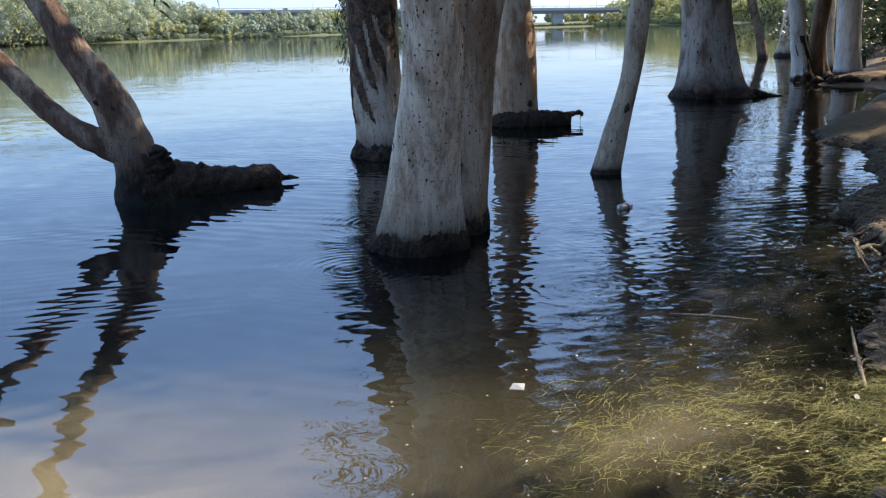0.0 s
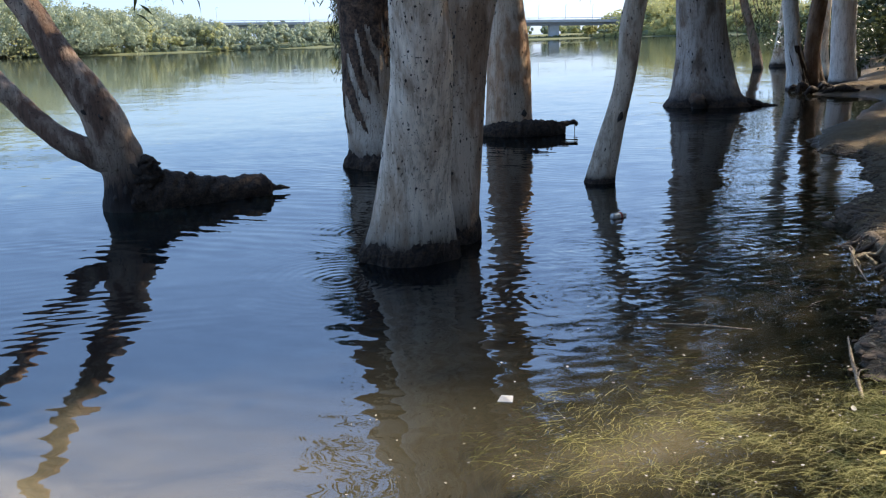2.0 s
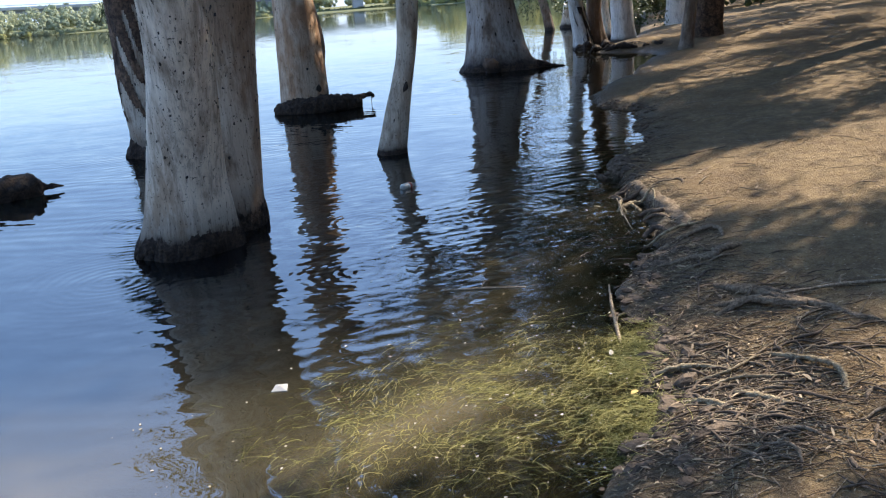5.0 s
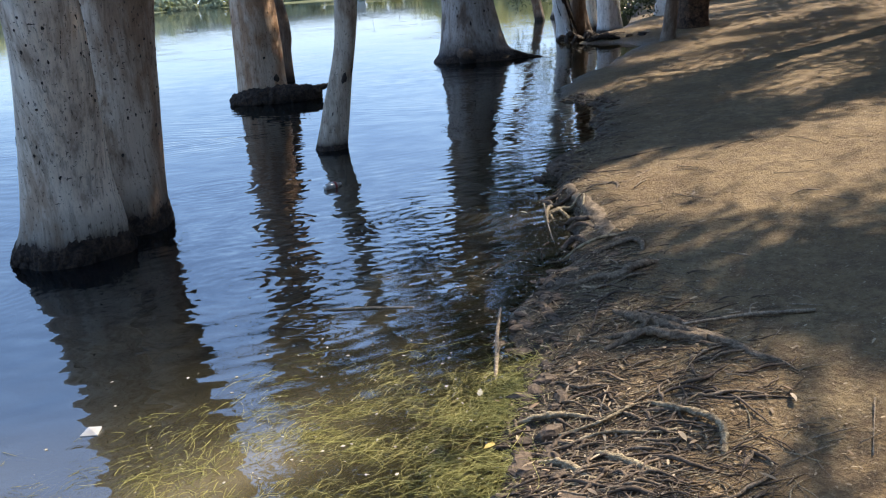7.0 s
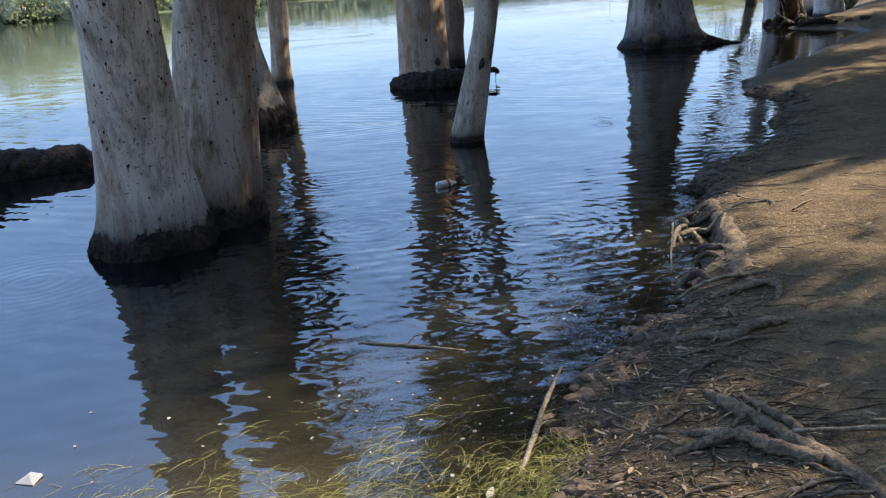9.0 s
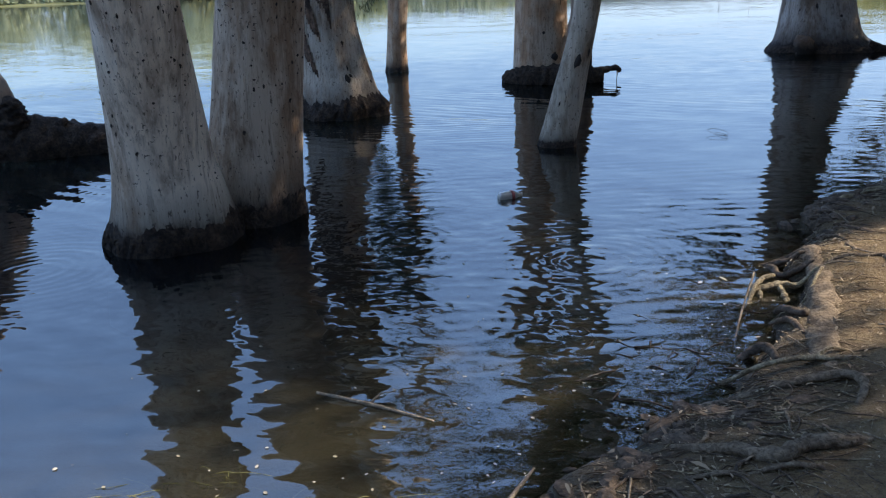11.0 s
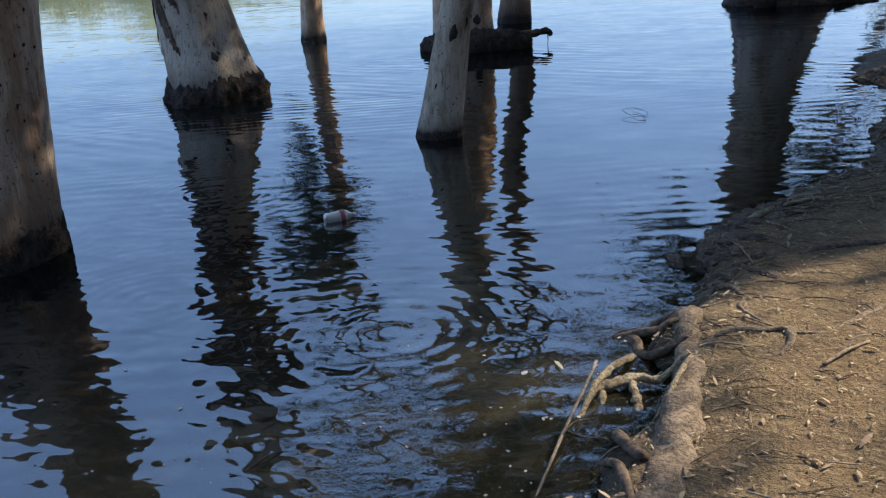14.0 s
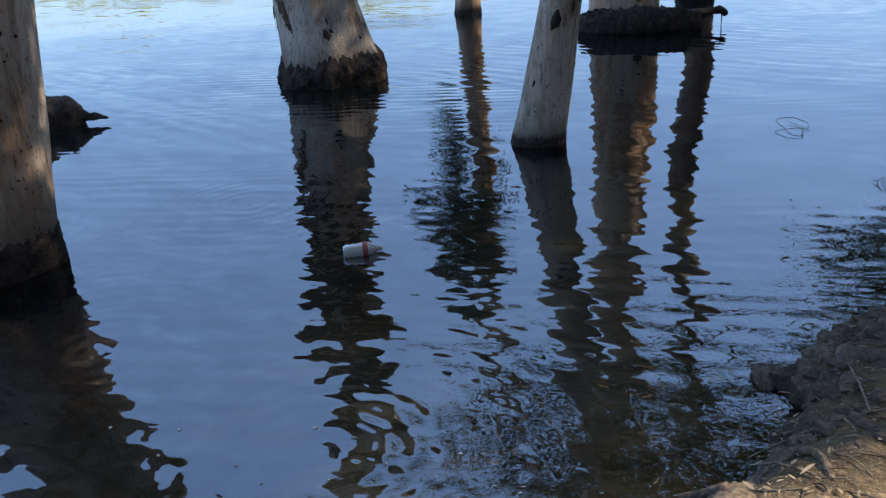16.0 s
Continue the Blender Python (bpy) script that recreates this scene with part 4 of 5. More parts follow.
part("splinter", tube([(2.96, 18.95, 0.2, 0.012), (2.97, 18.95, 0.1, 0.008), (2.96, 18.95, -0.02, 0.005)], 5, 3, 0), TWIG, log_e)

# ---- unseen trees upslope whose crowns shade the bank ----
LIT = [((6.75, 8.05), 2.8, 0.75), ((4.9, 8.05), 1.1, 0.62), ((4.7, 5.6), 0.6, 0.25), ((2.95, 3.8), 0.85, 0.95), ((1.55, 4.4), 1.5, 0.75), ((2.8, 6.35), 0.7, 0.15), ((-1.3, 4.2), 2.8, 1.0),
       ((8.5, 15.3), 2.2, 0.3), ((12.3, 15.8), 3.0, 0.3), ((9.1, 12.2), 2.2, 0.3), ((11.5, 19.4), 2.5, 0.35), ((17, 24.8), 4, 0.4), ((20, 23.2), 4, 0.35), ((27, 32.5), 6, 0.8), ((15, 17.4), 2.5, 0.3)]
flow = np.array((math.sin(SUN_AZ), math.cos(SUN_AZ)))
side = np.array((-flow[1], flow[0]))


def sunlit(p):
    for i, (c, a, b) in enumerate(LIT):
        d = np.array(p) - c
        if (d @ flow / (a + 0.6)) ** 2 + (d @ side / (b + min(0.7, 0.2 + 0.55 * b))) ** 2 < 1:
            return i + 1
    return 0


slope_trees = [(12.8, 8.2, 61), (18.5, 19.5, 62), (19.5, 17.2, 63), (25.5, 23.5, 64), (11.5, 0.5, 65), (34, 30, 66)]
clumps = {k: [] for k in range(len(slope_trees))}
g = np.random.default_rng(5)
# clumps set along the sun's direction so that the LIT patches stay open
while sum(len(c) for c in clumps.values()) < 980:
    ground_at = np.array((g.uniform(-5, 19), g.uniform(1.5, 27)))
    if sunlit(ground_at) and (sunlit(ground_at) > 2 or g.random() < 0.95) or shore_distance(*ground_at[:, None])[0] < -6.5:
        continue
    h = g.uniform(7.5, 13)
    p = ground_at + flow * h / math.tan(SUN_EL)
    near = min(range(len(slope_trees)), key=lambda k: math.hypot(p[0] - slope_trees[k][0], p[1] - slope_trees[k][1]))
    if math.hypot(p[0] - slope_trees[near][0], p[1] - slope_trees[near][1]) < 7.5:
        clumps[near].append((p[0], p[1], h))
    else:
        clumps[near].append((p[0], p[1], h)) if g.random() < 0.8 else None
# more clumps overhead, added to cut skylight on the bank
for _ in range(900):
    p = np.array((g.uniform(2.5, 12), g.uniform(-4, 9)))
    h = g.uniform(9, 12.5)
    if sum(len(c) for c in clumps.values()) > 1230 or sunlit(p - flow * h / math.tan(SUN_EL)):
        continue
    clumps[4 if p[1] < 4 else 0].append((p[0], p[1], h))
for lo, hi, count in (((3.2, 4.3), (5.0, 5.6), 18), ((3.6, 2.6), (5.4, 3.4), 16), ((3.5, 4.1), (5.4, 5.3), 34), ((4.0, 8.9), (7.5, 12), 90), ((7, 10.5), (15, 19), 110), ((13, 17), (30, 36), 260)):
    while count:
        count -= 1
        p, h = g.uniform(lo, hi), g.uniform(8, 12.5)
        if sunlit(p):
            continue
        p = p + flow * h / math.tan(SUN_EL)
        near = min(range(len(slope_trees)), key=lambda k: math.hypot(p[0] - slope_trees[k][0], p[1] - slope_trees[k][1]))
        clumps[near].append((p[0], p[1], h))
for k, (x, y, s) in enumerate(slope_trees):
    st = Stem([(-0.2, x, y, 0.7), (1.2, x, y, 0.5), (4, x + 0.1, y, 0.45), (8, x - 0.1, y + 0.2, 0.33), (12, x, y, 0.15)], 0.06, 5, s * 0.3, 0.5)
    gum_tree("tall spreading gum tree on the slope above the bank", st, 11, GUM_BANK, clumps[k], (), 85, 0.42, 0.34)


# ---- far shore: woods, reeds and road bridge ----
BEARING = [-0.75, -0.6, -0.53, -0.49, -0.43, -0.4, -0.32, -0.25, -0.19, -0.05, 0.09, 0.17, 0.19, 0.245, 0.262, 0.32, 0.4, 0.6]
SKYLINE = [0.05, 0.062, 0.078, 0.074, 0.047, 0.043, 0.040, 0.021, 0.025, 0.020, 0.016, 0.009, 0.02, 0.038, 0.056, 0.038, 0.048, 0.05]


def wood_tree(x, y, z0, h, w, gen, leaf):
    """A far tree: leaf clumps on a handful of rounded boughs."""
    n = int(gen.integers(13, 20))
    c = gen.normal(size=(n, 3)) * (w * 0.30, w * 0.30, h * 0.20) + (x, y, z0 + h * 0.52)
    c[:, 2] = np.clip(c[:, 2], z0 + h * 0.1, z0 + h * 0.82)
    r = gen.uniform(0.11, 0.22, n) * w
    m = int(66 + 8 * gen.random())
    d = gen.normal(size=(n, m, 3))
    d /= np.linalg.norm(d, axis=2)[..., None]
    p = (c[:, None] + d * r[:, None, None] * gen.uniform(0.75, 1.1, (n, m, 1))).reshape(-1, 3)
    d = d.reshape(-1, 3)
    k = len(p)
    t = np.cross(d + gen.normal(size=(k, 3)) * 0.28, gen.normal(size=(k, 3)))
    t /= np.linalg.norm(t, axis=1)[:, None]
    b = np.cross(d, t)
    s = gen.uniform(0.6, 1.3, (k, 1)) * leaf
    v = np.stack([p - t * s - b * s * 0.5, p + t * s * 0.4 - b * s, p + t * s + b * s * 0.5, p - t * s * 0.3 + b * s], 1).reshape(-1, 3)
    return v


def far_line(points, gen, step, inland, gap=2.5):
    """Places along a shore, set back by up to inland metres."""
    pts = np.array(points, float)
    out = []
    for a, b in zip(pts, pts[1:]):
        l = np.linalg.norm(b - a)
        nrm = np.array(((b - a)[1], -(b - a)[0])) / l
        for _ in range(max(1, int(l / step))):
            back = inland * gen.random() ** 1.3 + gap
            q = a + (b - a) * gen.random() + nrm * back
            out.append((q[0], q[1], back / inland))
    return out


g = np.random.default_rng(77)
green, yellow = [], []
spots = far_line(FAR_SHORE, g, 1.5, 34)
spots += [(g.uniform(-190, 130), g.uniform(470, 520), 0.7) for _ in range(60)]
spots += [(g.uniform(-170, -108), g.uniform(290, 330), 0.8) for _ in range(24)]
spots += [(x, y, -0.2) for x, y, _ in far_line(FAR_SHORE, g, 0.9, 5, 0.2)]
for x, y, back in spots:
    if 36 < x < 72 and y < 465:
        continue
    top = float(np.interp(x / y if y > 30 else -0.75, BEARING, SKYLINE))
    h = (top * math.hypot(x, y) + 2) * max(0.16, 0.45 + 0.75 * min(1, back * 1.6)) * g.uniform(0.8, 1.1)
    h = max(2.2, 0.88 * h)
    v = wood_tree(x, y, -0.3 if back < 0 else 0.3, h, h * g.uniform(0.55, 0.85), g, 0.001 * math.hypot(x, y))
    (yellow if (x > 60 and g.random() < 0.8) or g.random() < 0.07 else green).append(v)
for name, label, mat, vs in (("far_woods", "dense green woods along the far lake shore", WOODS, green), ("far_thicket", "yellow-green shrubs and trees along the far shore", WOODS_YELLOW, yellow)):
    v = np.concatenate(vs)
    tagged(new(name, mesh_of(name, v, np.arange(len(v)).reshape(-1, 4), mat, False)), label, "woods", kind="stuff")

# reeds along the far waterline
p = np.array([(x, y) for x, y, _ in far_line(FAR_SHORE, g, 0.16, 3.0)])
n = len(p)
hgt = g.uniform(0.8, 1.9, n)
a = g.uniform(0, math.pi, n)
s = np.stack([np.cos(a), np.sin(a), 0 * a], -1) * 0.5
c = np.column_stack([p, np.full(n, 0.0)])
tip = c + np.stack([g.normal(size=n) * 0.25, g.normal(size=n) * 0.25, hgt], -1)
v = np.stack([c - s, c + s, tip + s * 0.5, tip - s * 0.5], 1).reshape(-1, 3)
tagged(new("reeds", mesh_of("reeds", v, np.arange(4 * n).reshape(-1, 4), REED, False)), "pale reeds fringing the far shore", "reeds", kind="stuff")


def box(x0, x1, y0, y1, z0, z1, rise=0.0):
    v = [(x, y, z + (rise if x == x1 else 0)) for x in (x0, x1) for y in (y0, y1) for z in (z0, z1)]
    return v, [(0, 1, 3, 2), (4, 6, 7, 5), (0, 4, 5, 1), (2, 3, 7, 6), (0, 2, 6, 4), (1, 5, 7, 3)]


bridge = thing("road_bridge", "long grey concrete road bridge beyond the lake", "bridge", at=(0, 442, 0))
part("deck", box(-260, 130, 436, 448, 15.6, 16.9, -5.4 * 390 / 230), CONCRETE, bridge, smooth=False)
part("girder", box(-260, 130, 438, 446, 14.0, 15.58, -5.4 * 390 / 230), plain_material("girder_grey", (0.25, 0.26, 0.28), 0.8), bridge, smooth=False)
part("railing", box(-260, 130, 436.2, 436.5, 17.6, 17.85, -5.4 * 390 / 230), STEEL, bridge, smooth=False)
for k in range(64):
    x = -258 + 6 * k
    z = 16.9 - 5.4 * (x + 260) / 230
    part("rail_post", box(x, x + 0.25, 436.2, 436.5, z - 0.1, z + 0.8), STEEL, bridge, smooth=False)
for x in (-190, -140, -90, -40, 10, 55.5, 100):
    z = 14.1 - 5.4 * (x + 260) / 230
    part("pier", box(x - 2.6, x + 2.6, 439, 445, -1, z), CONCRETE, bridge, smooth=False)
for x in (-118, -70, 48, 62, 76):
    z = 16.9 - 5.4 * (x + 260) / 230
    post = thing("street_lamp", "slim grey street lamp on a road bridge", "street lamp", "bridge lamps", at=(x, 444, z))
    part("pole", tube([(x, 444, z, 0.16), (x, 444, z + 4, 0.13), (x, 444, z + 7.5, 0.1)], 6, 2, 0), STEEL, post)
    part("arm", tube([(x, 444, z + 7.4, 0.09), (x + 1.6, 444, z + 7.7, 0.08)], 6, 2, 0), STEEL, post)

# shrubs on the bank beyond the white tree
for x, y, h, seed in ((19.2, 42.5, 2.6, 1), (17.6, 38.2, 1.8, 2), (24, 50, 4, 3), (30, 58, 5, 4), (40, 75, 6.5, 5), (55, 100, 8, 6), (75, 140, 10, 7), (95, 180, 11, 8)):
    g2 = np.random.default_rng(900 + seed)
    bush = thing("shrub", "dark leafy shrub on the shaded bank", "shrub", "bank shrubs", at=(x, y, 0))
    c = crown_points([(x, y, h * 0.55)], (h * 0.35, h * 0.35, h * 0.25), 42, g2)
    q = crown_points(c, h * 0.09, 46, g2)
    part("crown", blades(q, g2.uniform(0.06, 0.1, len(q)) * h * 1.3, g2.uniform(0.025, 0.04, len(q)) * h * 1.3, 0.2), LEAF, bush)
    part("stem", tube([(x, y, 0.1, 0.05 * h), (x + 0.1, y, h * 0.3, 0.035 * h), (x - 0.1, y, h * 0.6, 0.01 * h)], 7, 4, 0.1), GUM_BANK, bush)

# woods along the near shore farther on
g = np.random.default_rng(93)
vs = []
for x, y, back in far_line([(18.5, 36.5), (21.5, 43), (30, 62), (56, 110), (110, 210)], g, 1.5, 16, 1.5):
    h = g.uniform(5, 10) * (0.7 + 0.5 * min(1, back * 2))
    vs.append(wood_tree(x, y, 0.2, h, h * 0.8, g, 0.0035 * math.hypot(x, y)))
v = np.concatenate(vs)
tagged(new("shore_woods", mesh_of("shore_woods", v, np.arange(len(v)).reshape(-1, 4), LEAF, False)), "dark green woods along the near shore", "woods", kind="stuff")

# unseen slope woods added behind and beside the path, closing it and blocking skylight
g = np.random.default_rng(91)
vs = []
for _ in range(120):
    x, y = g.uniform(-40, 48), g.uniform(-32, 9)
    if y > -7 and x < 15.5 or x > 15 and y > 0.55 * x:
        continue
    h = g.uniform(8, 13)
    vs.append(wood_tree(x, y, 0.8, h, h * 0.75, g, 0.34))
while len(vs) < 150:
    x = g.uniform(22, 56)
    y = g.uniform(-6, 0.86 * x - 3)
    h = g.uniform(8, 12.5)
    vs.append(wood_tree(x, y, 0.8, h, h * 0.8, g, 0.36))
v = np.concatenate(vs)
tagged(new("skylight_screen_woods", mesh_of("skylight_screen_woods", v, np.arange(len(v)).reshape(-1, 4), LEAF, False)), "unseen dark woods added on the slope to block skylight", "woods", kind="stuff")

# ---- hanging leafy branches ----
def hanging(tree, start, ends, seed, per=26, size=0.15):
    g = np.random.default_rng(seed)
    twigs, tips = [], []
    for e in ends:
        m = [(start[i] + e[i]) / 2 for i in range(3)]
        m[2] += 0.35
        line = [(*start, 0.02), (*m, 0.012), (*e, 0.004)]
        twigs.append(tube(line, 5, 6, 0))
        pts = curve_through(line, 8)[7:, :3]
        tips.append(pts)
    branch = part("hanging_branch", joined(twigs), TWIG, tree)
    p = np.concatenate(tips)
    p = np.repeat(p, max(2, per // 8), 0)
    p = p + g.normal(size=p.shape) * np.array((0.09, 0.09, 0.07))
    n = len(p)
    part("leaves", blades(p, g.uniform(0.7, 1.3, n) * size, g.uniform(0.13, 0.2, n) * size, 1.1, 0.1, g), LEAF, branch)


def droop_ends(x0, x1, y, z0, z1, n, seed):
    g = np.random.default_rng(seed)
    return [(g.uniform(x0, x1), y + g.normal() * 0.25, g.uniform(z0, z1)) for _ in range(n)]


hanging(tree_h, (-2.1, 21.2, 6.0), droop_ends(-3.3, -1.6, 21.0, 2.9, 4.4, 34, 1), 1, 64, 0.21)
hanging(tree_h, (-2.0, 21.2, 5.4), [(-2.35 + 0.2 * math.sin(k * 2.3), 21.0 + 0.3 * math.sin(k * 1.7), 3.6 - 0.13 * k) for k in range(17)], 2, 88, 0.18)
hanging(tree_h, (-1.7, 21.2, 5.6), droop_ends(-1.9, -0.9, 21.1, 2.4, 4.6, 16, 8), 8, 60, 0.2)
hanging(tree_b, (-1.3, 6.4, 4.2), [(-1.86, 6.02, 2.46), (-1.8, 6.05, 2.5), (-1.74, 6.0, 2.44), (-1.7, 6.08, 2.52)], 3, 30, 0.14)
hanging(tree_c, (2.6, 13.0, 5.0), droop_ends(1.75, 2.35, 13.2, 2.8, 3.0, 9, 4), 4, 40, 0.19)
hanging(tree_c, (3.2, 13.2, 5.2), droop_ends(2.55, 2.85, 13.4, 2.85, 3.0, 5, 5), 5, 40, 0.19)
hanging(tree_f, (6.7, 24.9, 7.6), droop_ends(4.6, 6.0, 24.8, 4.4, 6.0, 26, 6), 6, 60, 0.24)
hanging(tree_h, (-1.9, 21.2, 2.6), droop_ends(-2.55, -2.15, 21.0, 1.3, 1.9, 8, 7), 7, 34, 0.13)

# ---- exposed roots along the bank ----
ROOTS = {
    "thick weathered root lying along the bank edge": (ROOT, [[(4.40, 8.66, -0.04, 0.05), (4.31, 8.52, 0.0, 0.085), (4.29, 8.3, 0.01, 0.072), (4.27, 8.05, 0.01, 0.066), (4.25, 7.8, 0.01, 0.07), (4.19, 7.5, 0.01, 0.08), (4.13, 7.2, 0.0, 0.085), (4.08, 6.95, 0.0, 0.085), (4.05, 6.65, -0.02, 0.07), (4.06, 6.45, -0.05, 0.04)]]),
    "dark damp root stump at the water edge": (ROOT_DARK, [[(3.95, 8.36, 0.05, 0.02), (4.05, 8.33, 0.09, 0.035), (4.16, 8.31, 0.07, 0.035), (4.26, 8.38, 0.04, 0.03)], [(3.99, 8.33, 0.03, 0.03), (4.04, 8.27, 0.09, 0.034), (4.07, 8.16, 0.07, 0.03), (4.14, 8.08, 0.04, 0.03), (4.25, 8.11, 0.03, 0.03)],
                                            [(3.96, 8.46, 0.0, 0.025), (4.1, 8.46, 0.05, 0.03), (4.25, 8.44, 0.03, 0.03)], [(4.1, 8.2, 0.0, 0.015), (4.17, 8.22, 0.05, 0.02), (4.24, 8.26, 0.04, 0.02)]]),
    "pale arching roots reaching down into the water": (ROOT_PALE, [[(3.7, 7.3, -0.03, 0.004), (3.76, 7.45, 0.0, 0.012), (3.82, 7.64, 0.07, 0.02), (3.88, 7.83, 0.13, 0.03), (3.97, 8.0, 0.13, 0.03), (4.03, 8.13, 0.08, 0.03)],
                                                      [(3.78, 7.7, 0.02, 0.008), (3.84, 7.78, 0.08, 0.03), (3.93, 7.84, 0.11, 0.045), (4.04, 7.88, 0.13, 0.04), (4.13, 7.88, 0.11, 0.03), (4.24, 7.9, 0.06, 0.025)],
                                                      [(4.02, 7.85, 0.12, 0.03), (4.04, 7.72, 0.07, 0.032), (4.03, 7.6, 0.0, 0.022), (4.0, 7.48, -0.05, 0.006)], [(4.24, 7.84, 0.07, 0.02), (4.18, 7.69, 0.09, 0.022), (4.12, 7.58, 0.06, 0.014), (4.06, 7.5, 0.0, 0.004)],
                                                      [(3.9, 7.8, 0.1, 0.03), (3.9, 7.7, 0.05, 0.022), (3.86, 7.6, 0.0, 0.014), (3.82, 7.5, -0.05, 0.004)]]),
    "long pale root lying low across the shallows": (ROOT_PALE, [[(3.25, 6.55, 0.03, 0.012), (3.43, 6.585, 0.05, 0.02), (3.57, 6.59, 0.06, 0.024), (3.7, 6.6, 0.06, 0.026), (3.89, 6.66, 0.05, 0.03), (4.17, 6.69, 0.0, 0.03)], [(3.98, 6.68, 0.04, 0.02), (4.05, 6.74, 0.05, 0.018), (4.14, 6.78, 0.0, 0.014)]]),
    "dark arched root at the water line": (ROOT_DARK, [[(3.6, 6.81, -0.02, 0.02), (3.71, 6.9, 0.06, 0.034), (3.79, 6.87, 0.06, 0.034), (3.83, 6.74, 0.0, 0.025)], [(3.96, 7.54, 0.05, 0.03), (3.97, 7.39, 0.04, 0.035), (4.04, 7.22, 0.03, 0.03)], [(3.9, 7.35, 0.0, 0.02), (3.96, 7.2, 0.03, 0.025), (4.0, 7.0, 0.0, 0.02)]]),
    "hooked brown root curling over the bank": (ROOT, [[(3.33, 6.3, 0.0, 0.014), (3.61, 6.39, 0.02, 0.028), (3.85, 6.45, 0.03, 0.03), (4.06, 6.48, 0.04, 0.03), (4.11, 6.38, 0.03, 0.028), (4.05, 6.23, 0.0, 0.018)]]),
    "knobbly brown root half buried in earth": (ROOT, [[(3.3, 5.86, 0.0, 0.025), (3.5, 5.78, 0.02, 0.04), (3.66, 5.72, 0.02, 0.045), (3.78, 5.82, 0.03, 0.05), (3.91, 5.86, 0.02, 0.045), (4.02, 5.92, -0.01, 0.03)], [(3.55, 5.62, 0.0, 0.012), (3.68, 5.64, 0.03, 0.018), (3.8, 5.66, 0.01, 0.014)]]),
    "long forked root lying over bare earth": (ROOT, [[(3.38, 5.2, 0.0, 0.03), (3.45, 4.97, 0.03, 0.045), (3.55, 4.72, 0.03, 0.042), (3.64, 4.5, 0.02, 0.042), (3.68, 4.33, 0.01, 0.035), (3.76, 4.08, -0.01, 0.02)],
                                                   [(3.12, 4.73, 0.0, 0.02), (3.27, 4.76, 0.04, 0.032), (3.37, 4.75, 0.06, 0.036), (3.46, 4.64, 0.05, 0.042), (3.6, 4.53, 0.02, 0.045)],
                                                   [(3.5, 5.14, 0.0, 0.022), (3.55, 4.97, 0.02, 0.027), (3.6, 4.82, 0.03, 0.028), (3.61, 4.6, 0.02, 0.028)], [(3.2, 4.9, 0.0, 0.022), (3.32, 4.83, 0.03, 0.03), (3.46, 4.78, 0.04, 0.03)],
                                                   [(3.36, 4.78, 0.08, 0.014), (3.42, 4.84, 0.1, 0.014), (3.44, 4.92, 0.06, 0.01)]]),
    "branching surface root on sunlit earth": (ROOT, [[(4.28, 8.02, 0.0, 0.03), (4.42, 8.08, 0.02, 0.034), (4.52, 8.07, 0.02, 0.032), (4.63, 8.07, 0.03, 0.034), (4.63, 7.97, 0.03, 0.034), (4.57, 7.86, -0.01, 0.02)], [(4.62, 8.08, 0.02, 0.02), (4.69, 8.04, 0.01, 0.018), (4.8, 8.06, 0.0, 0.014), (4.96, 8.21, 0.0, 0.03), (5.15, 8.35, 0.0, 0.03)], [(4.34, 8.6, 0.04, 0.024), (4.42, 8.65, 0.06, 0.026), (4.49, 8.62, 0.05, 0.028), (4.53, 8.47, -0.01, 0.02)], [(4.53, 8.45, 0.0, 0.016), (4.49, 8.33, 0.02, 0.02), (4.53, 8.22, 0.01, 0.02), (4.58, 8.12, 0.0, 0.014)]]),
    "dark surface root crossing the shaded bank": (ROOT_DARK, [[(4.86, 8.99, -0.01, 0.02), (5.0, 9.05, 0.03, 0.036), (5.2, 9.09, 0.03, 0.036), (5.6, 9.05, 0.01, 0.028), (5.9, 9.1, -0.02, 0.02)]]),
    "pale forked root over the mud ledge": (ROOT_PALE, [[(4.68, 9.55, 0.0, 0.016), (4.78, 9.68, 0.03, 0.028), (4.93, 9.99, 0.04, 0.03), (5.1, 10.2, 0.03, 0.03), (5.25, 10.25, 0.0, 0.02)], [(4.98, 10.05, 0.02, 0.02), (5.06, 10.02, 0.04, 0.022), (5.18, 10.12, 0.0, 0.016)]]),
    "pale root ends at the foot of the bank": (ROOT_PALE, [[(2.4, 4.32, 0.0, 0.01), (2.55, 4.27, 0.02, 0.018), (2.68, 4.22, 0.03, 0.02), (2.85, 4.1, 0.0, 0.012)], [(2.6, 3.99, 0.01, 0.008), (2.79, 3.96, 0.03, 0.012), (2.97, 3.86, 0.02, 0.012), (3.1, 3.84, 0.0, 0.008)],
                                                       [(2.48, 3.95, 0.0, 0.012), (2.55, 3.82, 0.02, 0.022), (2.6, 3.62, 0.0, 0.02)], [(2.7, 3.84, 0.01, 0.014), (2.76, 3.71, 0.02, 0.024), (2.84, 3.56, 0.0, 0.022)],
                                                       [(3.06, 4.1, 0.01, 0.012), (3.15, 3.94, 0.035, 0.018), (3.21, 3.82, 0.04, 0.018), (3.22, 3.72, 0.03, 0.02), (3.13, 3.56, 0.0, 0.014)], [(2.62, 4.08, 0.01, 0.009), (2.8, 4.05, 0.03, 0.012), (3.0, 4.1, 0.02, 0.009), (3.12, 4.06, 0.0, 0.006)]]),
}


def ground_at(x, y):
    """The ground's height, read off its own sheet."""
    xs, ys = gx[0], gy[:, 0]
